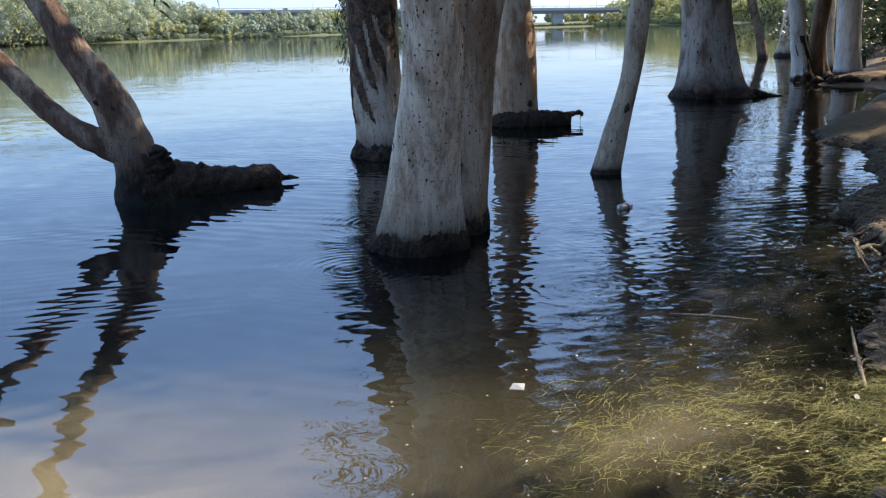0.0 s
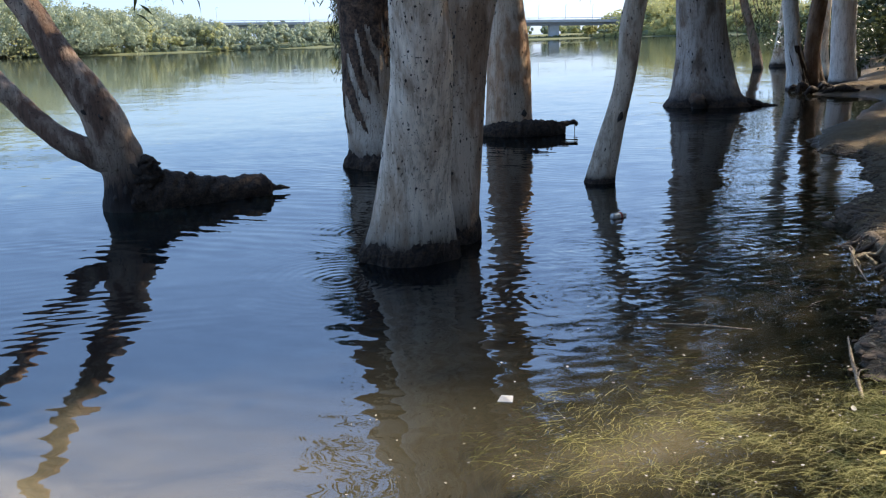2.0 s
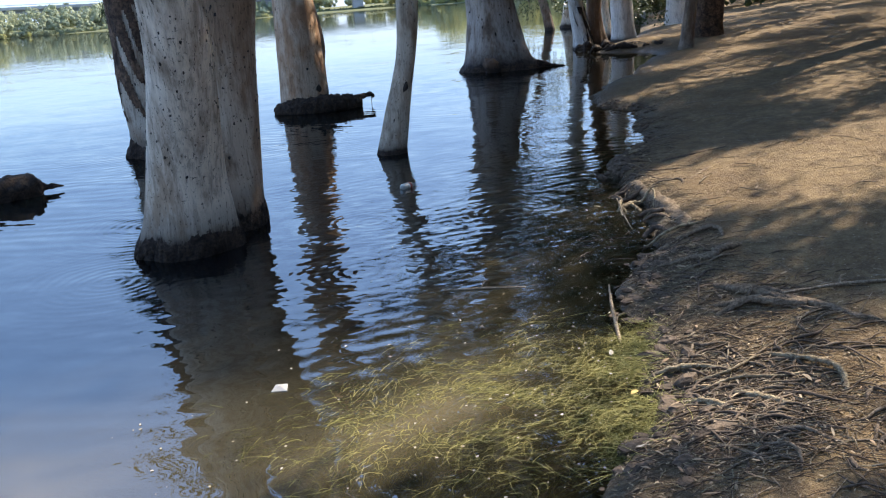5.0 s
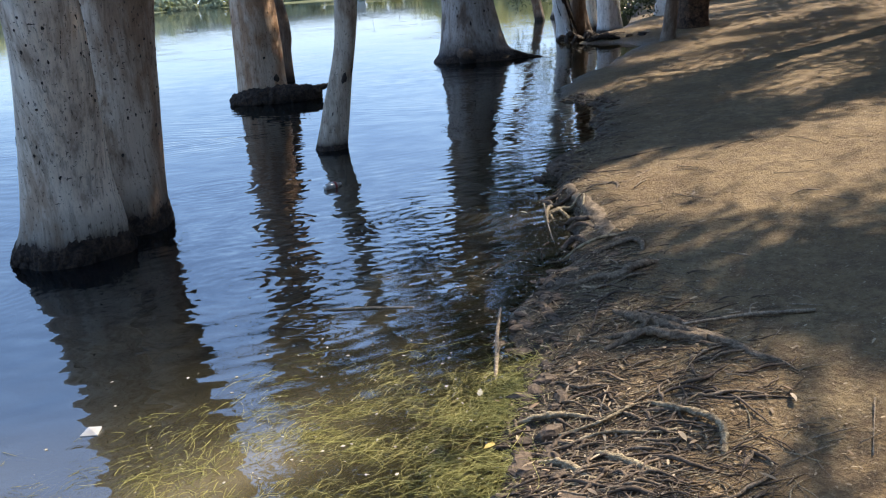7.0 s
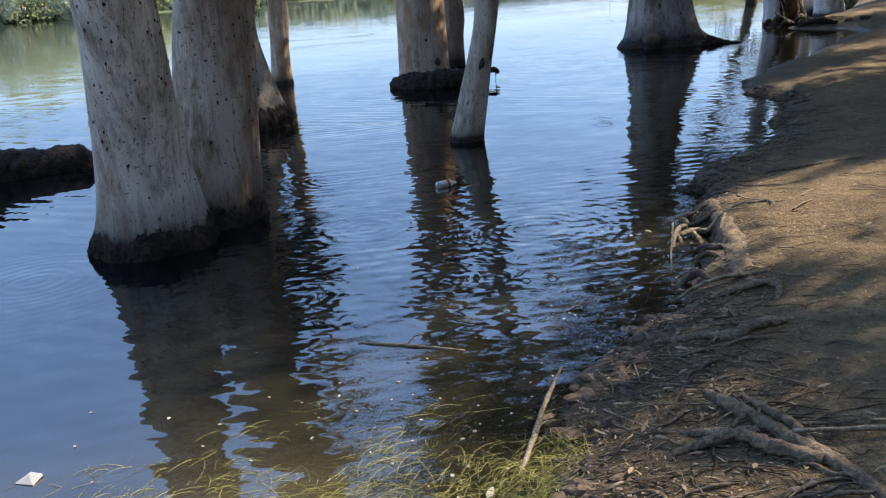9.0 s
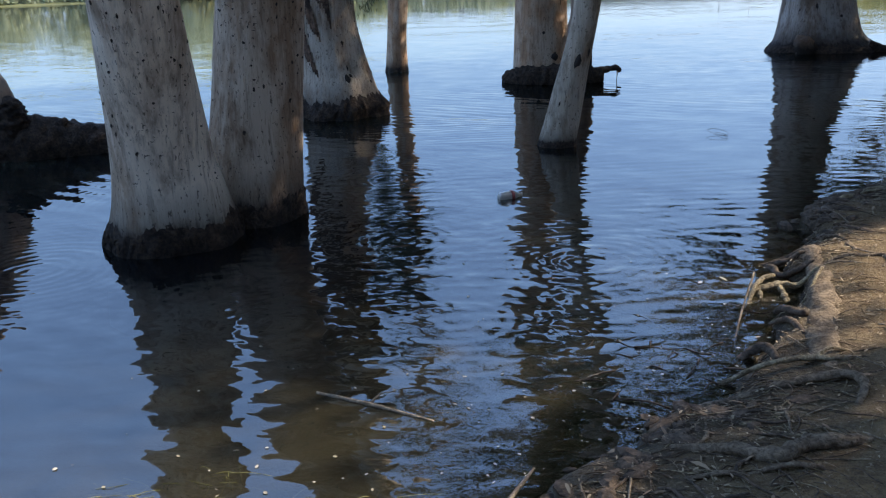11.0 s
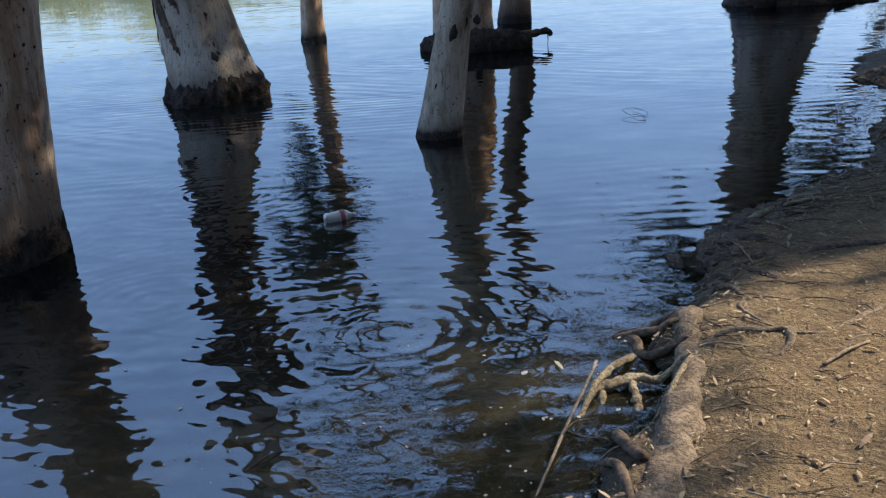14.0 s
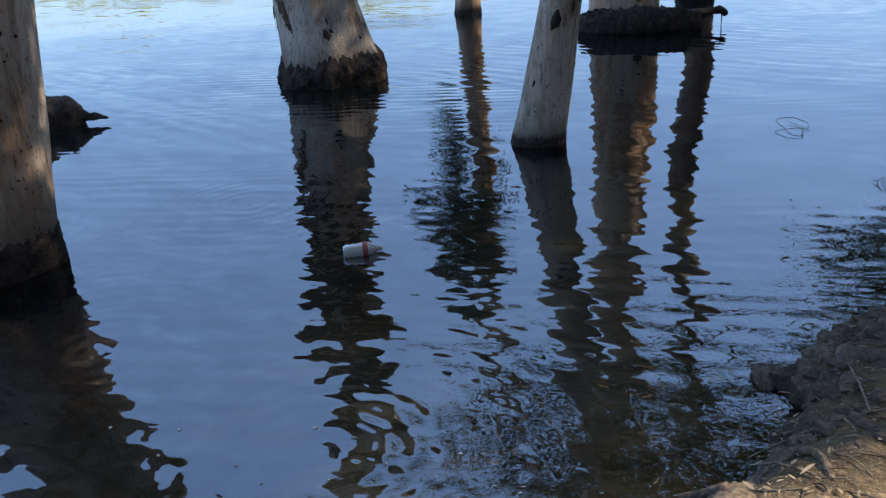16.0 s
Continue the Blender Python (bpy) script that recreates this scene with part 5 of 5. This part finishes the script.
    i, k = int(np.searchsorted(xs, x)) - 1, int(np.searchsorted(ys, y)) - 1
    u, v = (x - xs[i]) / (xs[i + 1] - xs[i]), (y - ys[k]) / (ys[k + 1] - ys[k])
    return float((gz[k, i] * (1 - u) + gz[k, i + 1] * u) * (1 - v) + (gz[k + 1, i] * (1 - u) + gz[k + 1, i + 1] * u) * v)


def lay(rows):
    return [(x, y, max(ground_at(x, y), -0.06) + off, r) for x, y, off, r in rows]


for k, (label, (mat, group_rows)) in enumerate(ROOTS.items()):
    x, y = group_rows[0][0][:2]
    root = thing("exposed_root", label, "tree root", "exposed roots", at=(x, y, ground_at(x, y)))
    for i, rows in enumerate(group_rows):
        part("root", tube(lay([(x, y, off * (0.25 if "branching" in label or "crossing" in label else 0.8) - (0.05 if k == 0 else 0.022 if r > 0.06 else 0.004), r * (1.12 if k == 0 else 0.52 if "pale arching" in label or "low across" in label else 0.5 if "branching" in label else 0.85 if "root ends" in label else 0.5 if "crossing" in label else 0.72)) for x, y, off, r in rows]), 16, 9, 0.34 if "root ends" in label else 0.13 if k == 0 else 0.3 if "pale arching" in label else 0.2, k * 3.1 + i, 0.85), mat, root)

ledge = thing("mud_ledge", "dark undercut ledge of damp mud at the water edge", "mud bank", at=(4.5, 9.4, 0))
part("ledge_rim", tube([(4.56, 8.92, -0.06, 0.03), (4.5, 9.02, 0.03, 0.05), (4.48, 9.2, 0.05, 0.07), (4.54, 9.42, 0.05, 0.075), (4.64, 9.64, 0.05, 0.075), (4.86, 9.91, 0.05, 0.06), (5.08, 10.2, 0.04, 0.04), (5.38, 10.53, 0.01, 0.015)], 18, 14, 0.3, 6.0, 0.8, 14.0), ROOT_DARK, ledge)
for i, (x, y, r) in enumerate([(4.62, 9.25, 0.05), (4.7, 9.5, 0.06), (4.9, 9.75, 0.05)]):
    part("clod", tube([(x - 2 * r, y - r, ground_at(x - 2 * r, y - r) - 0.02, 0.02), (x, y, ground_at(x, y), r), (x + 2.2 * r, y + r, ground_at(x + 2.2 * r, y + r) - 0.02, 0.02)], 10, 5, 0.25, i * 2.0, 0.5), ROOT_DARK, ledge)

g = np.random.default_rng(12)
# mound of roots at the water's edge under the farther trees
mound = thing("root_mound", "dark mound of tangled roots at the water edge", "tree root", "exposed roots", at=(12.6, 27.5, 0))
for i in range(34):
    q = g.random()
    x, y = 12.0 + 1.9 * q + g.normal() * 0.2, 27.4 + g.uniform(0, 2.2) * (1 - 0.6 * q) - 1.0 * q
    a, l = g.uniform(-0.9, 1.4), g.uniform(0.15, 0.6)
    top = g.uniform(0.12, 0.42) * (1 - 0.4 * q)
    top *= 0.6
    part("root", tube([(x - l * math.cos(a), y - l * math.sin(a), -0.1, 0.05), (x - 0.4 * l * math.cos(a), y - 0.4 * l * math.sin(a), top * 0.8, g.uniform(0.05, 0.1)), (x, y, top, g.uniform(0.06, 0.13)), (x + l * math.cos(a), y + l * math.sin(a), top * g.uniform(0.2, 0.8), 0.05)], 9, 5, 0.3, i), SODDEN, mound)

# tangled rootlets and straw matted over the foot of the bank
FOOT_Y, FOOT_X = [3.0, 3.4, 4.05, 4.7, 5.3, 6.0, 6.75, 7.65, 9.1, 10.4, 12.9], [1.6, 1.97, 2.35, 2.62, 2.85, 3.15, 3.8, 4.08, 4.35, 5.15, 6.4]
HEARTS = [(2.45, 3.5), (2.65, 3.3), (2.72, 4.15), (3.1, 4.0), (2.6, 3.75), (2.95, 3.6), (3.35, 4.55), (3.5, 5.0), (3.3, 5.5), (3.55, 6.0), (3.65, 6.4), (4.95, 9.9), (5.6, 10.8), (6.2, 12.2)]


def crooked(x, y, length, radius, gen, lift=0.014, turn=0.5, pieces=5):
    """A short bent root lying on the earth."""
    a = gen.uniform(0, 2 * math.pi) if gen.random() < 0.45 else gen.normal() * 0.5 - 0.2
    rows = []
    for k in range(pieces + 1):
        s = k / pieces
        rows.append((x, y, lift * math.sin(math.pi * s) * gen.uniform(0.2, 1.6), radius * (1 - 0.6 * abs(2 * s - 0.8)) + 0.0006))
        a += gen.normal() * turn
        x, y = x + math.cos(a) * length / pieces, y + math.sin(a) * length / pieces
    return rows


knobs, straw = [], []
while len(knobs) < 260:
    hx, hy = HEARTS[int(len(HEARTS) * g.random() ** 1.9)]
    x, y = hx + g.normal() * 0.2, hy + g.normal() * 0.22
    knobs.append(tube(lay(crooked(x, y, g.uniform(0.12, 0.4), g.uniform(0.003, 0.011), g, 0.013, 0.36)), 8, 4, 0.3, len(knobs) * 1.7, 0.85))
while len(straw) < 3000:
    if g.random() < 0.75:
        hx, hy = HEARTS[int(len(HEARTS) * g.random() ** 1.7)]
        x, y = hx + g.normal() * 0.26, hy + g.normal() * 0.24
    else:
        y = 3.0 + 9.5 * g.random() ** 1.8
        x = np.interp(y, FOOT_Y, FOOT_X) + abs(g.normal()) * 0.35 - 0.05
    straw.append(tube(lay(crooked(x, y, g.uniform(0.05, 0.24), g.uniform(0.0012, 0.0036), g, 0.01, 0.3, 3)), 4, 2, 0))
for label, mat, shapes in (("knot of gnarled grey-brown roots on the bank", ROOT, knobs[::3]), ("knot of gnarled damp roots on the bank", ROOT_DARK, knobs[1::3] + knobs[2::3]), ("mat of thin straw-coloured rootlets on the bank", ROOT_PALE, straw[::4]),
                           ("mat of thin brown rootlets on the bank", ROOT, straw[1::4]), ("mat of thin dark rootlets on the bank", ROOT_DARK, straw[2::4] + straw[3::4])):
    v, f = joined(shapes)
    tagged(new("rootlets", mesh_of("rootlets", v, f, mat)), label, "rootlets", kind="stuff")


# stones lying just awash by the root-held bank
STONE = wood_material("silty_stone", (0.15, 0.12, 0.085), (0.07, 0.055, 0.04), 0.7, 9, 0.02)
for x, y, a, b, h, seed in ((3.98, 9.16, 0.15, 0.10, 0.008, 1), (4.03, 8.9, 0.19, 0.12, 0.006, 2), (3.86, 8.66, 0.12, 0.08, 0.006, 3)):
    stone = thing("stone", "flat brown stone awash at the water edge", "stone", "stones awash", at=(x, y, 0))
    verts, faces, n = [], [], 16
    for i, (rr, zz) in enumerate(((1.0, -0.12), (1.02, -0.04), (0.96, 0.3), (0.75, 0.75), (0.4, 0.97))):
        for k in range(n):
            t = 2 * math.pi * k / n
            w = rr * (1 + 0.3 * noise.noise(Vector((math.cos(t) * 1.6 + seed * 5, math.sin(t) * 1.6, i * 0.2))))
            verts.append((x + a * w * math.cos(t), y + b * w * math.sin(t), h * zz * (1 + 0.25 * noise.noise(Vector((k * 0.5, i, seed)))) if zz > 0 else zz))
    verts.append((x, y, h))
    verts = [(p[0], p[1], p[2] - 0.022) for p in verts]
    for i in range(4):
        faces += [(i * n + k, i * n + (k + 1) % n, (i + 1) * n + (k + 1) % n, (i + 1) * n + k) for k in range(n)]
    faces += [(4 * n + k, 4 * n + (k + 1) % n, 5 * n) for k in range(n)]
    part("stone_body", (verts, faces), STONE, stone)


# dark clods of mud and rotten bark along the waterline
verts, faces = [], []
shore = curve_through(NEAR_SHORE[6:30], 30)
for _ in range(620):
    c = shore[int(g.integers(0, len(shore)))]
    x, y = c[0] + g.normal() * 0.13 + 0.05, c[1] + g.normal() * 0.13
    if 6.3 < y < 8.7:
        continue
    r, top = g.uniform(0.012, 0.05), g.uniform(0.4, 0.9)
    z, a0, long = max(ground_at(x, y), -0.03), g.uniform(0, math.pi), g.uniform(1.0, 2.2)
    n0 = len(verts)
    for rr, zz in ((1.0, -0.4), (0.95, 0.25 * top), (0.5, 0.7 * top)):
        for k in range(7):
            t = 2 * math.pi * k / 7
            w = r * rr * g.uniform(0.75, 1.25)
            u, q = w * long * math.cos(t), w * math.sin(t)
            verts.append((x + u * math.cos(a0) - q * math.sin(a0), y + u * math.sin(a0) + q * math.cos(a0), z + r * zz))
    for i in range(2):
        faces += [(n0 + i * 7 + k, n0 + i * 7 + (k + 1) % 7, n0 + i * 7 + 7 + (k + 1) % 7, n0 + i * 7 + 7 + k) for k in range(7)]
    faces.append(tuple(n0 + 14 + k for k in range(7)))
tagged(new("mud_clods", mesh_of("mud_clods", verts, faces, ROOT_DARK, False)), "dark clods of mud and rotten bark along the waterline", "mud clods", kind="stuff")


# ---- litter ----
def flat_leaves(xy, z, lengths, widths, gen, tilt=0.25):
    n = len(xy)
    a = gen.uniform(0, 2 * math.pi, n)
    d = np.stack([np.cos(a), np.sin(a), gen.normal(size=n) * tilt], -1)
    s = np.stack([-np.sin(a), np.cos(a), gen.normal(size=n) * tilt], -1)
    c = np.column_stack([xy, z])
    L, W = lengths[:, None], widths[:, None]
    lift = np.array((0, 0, 1.0)) * L * 0.12 * gen.uniform(0, 1, n)[:, None]
    rows = [c - d * L / 2, c - d * L * 0.2 + s * W / 2 + lift, c + d * L * 0.2 + s * W * 0.45 + lift, c + d * L / 2, c + d * L * 0.2 - s * W * 0.45 + lift * 0.6, c - d * L * 0.2 - s * W / 2 + lift * 0.6]
    v = np.stack(rows, 1).reshape(-1, 3)
    i = 6 * np.arange(n)[:, None]
    f = np.concatenate([i + [0, 1, 5], i + [1, 2, 4], i + [1, 4, 5], i + [2, 3, 4]])
    return v, f.tolist()


def bank_points(n, gen, reach=3.2):
    out = []
    while len(out) < n:
        p = np.stack([gen.uniform(1.8, 9.5, 4000), gen.uniform(1.8, 15, 4000)], -1)
        d = shore_distance(p[:, 0], p[:, 1])
        keep = (d > -0.03) & (gen.random(4000) < np.exp(-np.maximum(d, 0) / reach))
        out.extend(p[keep])
    return np.array(out[:n])


p = np.concatenate([bank_points(11500, g), bank_points(4200, g, 0.55)])
n = len(p)
size = g.uniform(0.006, 0.030, n) * np.where(g.random(n) < 0.06, 2.2, 1)
v, f = flat_leaves(p, ground_height(p[:, 0], p[:, 1]) + 0.008, size, np.minimum(size * g.uniform(0.12, 0.4, n), 0.012), g, 0.13)
tagged(new("leaf_litter", mesh_of("leaf_litter", v, f, LITTER, False)), "dry brown leaves and bark chips scattered over earth", "leaf litter", kind="stuff")
p = np.concatenate([bank_points(170, g, 1.6), np.array([(hx + g.normal() * 0.3, hy + g.normal() * 0.28) for hx, hy in HEARTS[:11] for _ in range(8)])])
n = len(p)
size = g.uniform(0.03, 0.085, n)
v, f = flat_leaves(p, np.maximum(ground_height(p[:, 0], p[:, 1]), 0) + 0.014, size, np.minimum(size * g.uniform(0.12, 0.24, n), 0.02), g, 0.16)
tagged(new("fallen_leaves", mesh_of("fallen_leaves", v, f, leaf_material("fallen_leaf", (0.42, 0.33, 0.21), (0.27, 0.175, 0.105), 0.05, 0.75), False)), "long dry tan gum leaves fallen on the bank", "leaf litter", kind="stuff")
shapes = []
for x, y in bank_points(220, g, 2.2):
    a, l = g.uniform(0, math.pi), g.uniform(0.04, 0.16) * (2 if g.random() < 0.12 else 1)
    rows = [(x + s * l * math.cos(a), y + s * l * math.sin(a), 0.006 + 0.012 * g.random(), g.uniform(0.002, 0.005)) for s in (-1, 0, 1)]
    shapes.append(tube(lay(rows), 4, 2, 0))
v, f = joined(shapes)
tagged(new("twig_litter", mesh_of("twig_litter", v, f, TWIG)), "thin dry twigs scattered over the bank", "twigs", kind="stuff")

# ---- sticks ----
for label, rows in [("bare dead stick standing in the shallows", [(2.5, 4.72, -0.03, 0.012), (2.62, 5.1, 0.02, 0.013), (2.7, 5.35, 0.06, 0.011), (2.8, 5.62, 0.09, 0.006)]),
                    ("straight brown stick floating on the water", [(1.72, 6.24, 0.0, 0.008), (2.0, 6.16, 0.004, 0.01), (2.32, 6.06, 0.0, 0.006)]),
                    ("long thin twig lying across the bank", [(3.56, 4.71, 0.22, 0.008), (3.93, 4.67, 0.235, 0.012), (4.26, 4.57, 0.25, 0.012)]),
                    ("pale twig on sunlit earth", [(4.70, 7.76, 0.19, 0.006), (4.8, 7.85, 0.205, 0.007), (4.9, 7.93, 0.205, 0.005)]),
                    ("slender stick leaning out of the water", [(3.66, 7.0, -0.02, 0.005), (3.76, 7.45, 0.03, 0.006), (3.88, 7.9, 0.1, 0.006)])]:
    stick = thing("stick", label, "stick", "sticks", at=rows[0][:3])
    part("shaft", tube(rows, 7, 6, 0.2, len(label)), TWIG, stick)
    m = rows[1]
    part("side_twig", tube([(*m[:3], m[3] * 0.6), (m[0] + 0.04, m[1] + 0.05, m[2] + 0.03, m[3] * 0.4), (m[0] + 0.1, m[1] + 0.08, m[2] + 0.03, 0.002)], 5, 3, 0.1), TWIG, stick)

shapes = []
for k in range(34):
    x, y, a, l = g.uniform(2.6, 3.9), g.uniform(6.3, 7.6), g.uniform(-0.6, 1.6), g.uniform(0.05, 0.17)
    rows = [(x + q * l * math.cos(a), y + q * l * math.sin(a) + g.normal() * 0.012, 0.012 * g.normal(), g.uniform(0.002, 0.006)) for q in (-1, -0.3, 0.4, 1)]
    shapes.append(tube(rows, 5, 3, 0))
v, f = joined(shapes)
tagged(new("drowned_twigs", mesh_of("drowned_twigs", v, f, ROOT_DARK)), "dark wet twigs half sunk beside the bank", "twigs", kind="stuff")

# ---- water weed and floating bits ----
shapes = []
tufts = 0
while tufts < 760:
    q = g.normal(size=2) * (0.6, 0.38)
    x0, y0 = 1.78 + q[0] - q[1] * 0.15, 4.4 + q[1] + q[0] * 0.1
    if tufts % 4 == 0:
        y0 = g.uniform(3.3, 5.1)
        x0 = np.interp(y0, FOOT_Y, FOOT_X) + 0.16 * g.normal() - 0.08
    if ground_at(x0, y0) > 0.05 or noise.noise(Vector((x0 * 2.6, y0 * 3.4, 2.0))) < -0.14:
        continue
    tufts += 1
    a0 = 0.45 + 1.9 * noise.noise(Vector((x0 * 1.5, y0 * 1.5, 7.0))) + g.normal() * 0.35
    for _ in range(int(g.integers(5, 14))):
        x, y = x0 + g.normal() * 0.06, y0 + g.normal() * 0.05
        a, l, bow = a0 + g.normal() * 0.5, g.uniform(0.05, 0.27) * (1.6 if g.random() < 0.08 else 1), g.normal() * 0.7
        base = ground_at(x, y)
        low, lift = max(min(base, 0), -0.14), max(base, 0)
        z = [low * g.random(), 0.005 - 0.03 * g.random(), 0.006 - 0.025 * g.random(), low * g.random() * 0.6]
        rows = [(x + t * l * math.cos(a + bow * t), y + t * l * math.sin(a + bow * t), zz + lift, g.uniform(0.0006, 0.0013)) for t, zz in zip((-1, -0.3, 0.4, 1), z)]
        shapes.append(tube(rows, 3, 3, 0))
v, f = joined(shapes)
tagged(new("water_weed", mesh_of("water_weed", v, f, WEED)), "yellow-green strands of water weed at the surface", "water weed", kind="stuff")
bits = np.stack([g.uniform(-0.5, 4.2, 2000), g.uniform(3.2, 8.5, 2000)], -1)
d = shore_distance(bits[:, 0], bits[:, 1])
bits = bits[(d < -0.02) & (d > -2.4) & (g.random(2000) < np.exp(d / 0.9))]
n = len(bits)
size = g.uniform(0.006, 0.026, n)
v, f = flat_leaves(bits, np.full(n, 0.003), size, size * g.uniform(0.3, 0.8, n), g, 0.03)
FLECK = leaf_material("floating_fleck", (0.52, 0.48, 0.40), (0.28, 0.24, 0.15), 0.05, 0.7)
tagged(new("floating_leaves", mesh_of("floating_leaves", v, f, FLECK, False)), "small pale leaves and flecks floating near the bank", "floating leaves", kind="stuff")

# single leaves that stand out
for label, x, y, z, length, width, tone in (("yellow gum leaf floating among water weed", 2.33, 4.2, 0.006, 0.085, 0.022, (0.42, 0.3, 0.06)), ("pale dead leaf lying on water weed", 2.42, 4.72, 0.008, 0.075, 0.028, (0.4, 0.37, 0.29)),
                                            ("pale dry leaf floating near the bank", 2.08, 3.58, 0.006, 0.09, 0.025, (0.38, 0.34, 0.26)), ("curled straw-coloured leaf afloat by the roots", 3.72, 8.02, 0.008, 0.1, 0.016, (0.42, 0.38, 0.22)),
                                            ("pale strip of bark floating near the bank", 3.28, 7.04, 0.006, 0.15, 0.012, (0.42, 0.37, 0.29)), ("small white leaf floating by the roots", 3.58, 7.95, 0.006, 0.04, 0.022, (0.45, 0.43, 0.38)),
                                            ("long dry gum leaf on sunlit earth", 3.6, 3.8, 0.19, 0.11, 0.022, (0.4, 0.31, 0.2)), ("long dry gum leaf on sunlit earth", 3.05, 3.75, 0.17, 0.1, 0.022, (0.38, 0.28, 0.17))):
    fallen = thing("fallen_leaf", label, "leaf", "single leaves", at=(x, y, z))
    part("blade", flat_leaves(np.array([(x, y)]), np.array([max(z, ground_at(x, y) + 0.012)]), np.array([length]), np.array([width]), g, 0.08), plain_material("leaf_tone", tone, 0.7, 0, 0.2, 60), fallen)

# ---- rubbish afloat ----
def lathe(profile, axis_from, axis_to, sides=18):
    a, b = np.array(axis_from, float), np.array(axis_to, float)
    d = (b - a) / np.linalg.norm(b - a)
    s = np.cross(d, (0, 0, 1))
    s /= np.linalg.norm(s)
    u = np.cross(s, d)
    verts = [a + d * h + (s * math.cos(t) + u * math.sin(t)) * r for h, r in profile for t in np.linspace(0, 2 * math.pi, sides, endpoint=False)]
    faces = [(i * sides + k, i * sides + (k + 1) % sides, (i + 1) * sides + (k + 1) % sides, (i + 1) * sides + k) for i in range(len(profile) - 1) for k in range(sides)]
    return verts, faces


PLASTIC, pnt, pb = material("clear_plastic")
pb.inputs["Base Color"].default_value, pb.inputs["Roughness"].default_value = (0.40, 0.385, 0.34, 1), 0.3
pb.inputs["Transmission Weight"].default_value = 0.35
bottle = thing("plastic_bottle", "crumpled clear plastic bottle with a red label afloat", "bottle", at=(2.15, 10.0, 0.01))
e0, e1 = (2.05, 9.92, 0.014), (2.25, 10.05, 0.02)
part("bottle_body", lathe([(0, 0.001), (0.002, 0.034), (0.02, 0.046), (0.045, 0.04), (0.06, 0.047), (0.075, 0.041), (0.1, 0.046), (0.13, 0.047), (0.16, 0.038), (0.185, 0.016), (0.21, 0.0145), (0.21, 0.001)], e0, e1), PLASTIC, bottle)
part("label", lathe([(0.108, 0.046), (0.11, 0.0485), (0.135, 0.0485), (0.138, 0.046)], e0, e1), plain_material("red_label", (0.25, 0.05, 0.04), 0.5), bottle, "torn red label")
part("cap", lathe([(0.205, 0.0155), (0.222, 0.0155), (0.223, 0.001)], e0, e1), plain_material("cap_white", (0.4, 0.4, 0.4), 0.4), bottle)
paper = thing("paper_scrap", "small white scrap of wet paper floating", "paper", at=(0.45, 4.97, 0.006))
part("sheet", ([(0.40, 4.95, 0.004), (0.49, 4.93, 0.006), (0.50, 5.0, 0.016), (0.43, 5.03, 0.008), (0.45, 4.98, 0.02), (0.40, 4.95, 0.0), (0.49, 4.93, 0.001), (0.50, 5.0, 0.006), (0.43, 5.03, 0.002)],
               [(0, 1, 4), (1, 2, 4), (2, 3, 4), (3, 0, 4), (0, 5, 6, 1), (1, 6, 7, 2), (2, 7, 8, 3), (3, 8, 5, 0), (5, 8, 7, 6)]), plain_material("wet_paper", (0.36, 0.355, 0.34), 0.7), paper, smooth=False)
wire = thing("wire_loop", "thin bent wire lying on the water surface", "wire", at=(4.22, 13.05, 0))
loop = [(4.2 + 0.1 * math.cos(t * 1.1) * (1 + 0.3 * math.sin(3 * t)), 13.08 + 0.22 * math.sin(t), 0.01 + 0.04 * max(0, math.sin(t * 0.7)), 0.0022) for t in np.linspace(0, 7.5, 18)]
part("strand", tube(loop, 5, 3, 0), SCAR, wire)
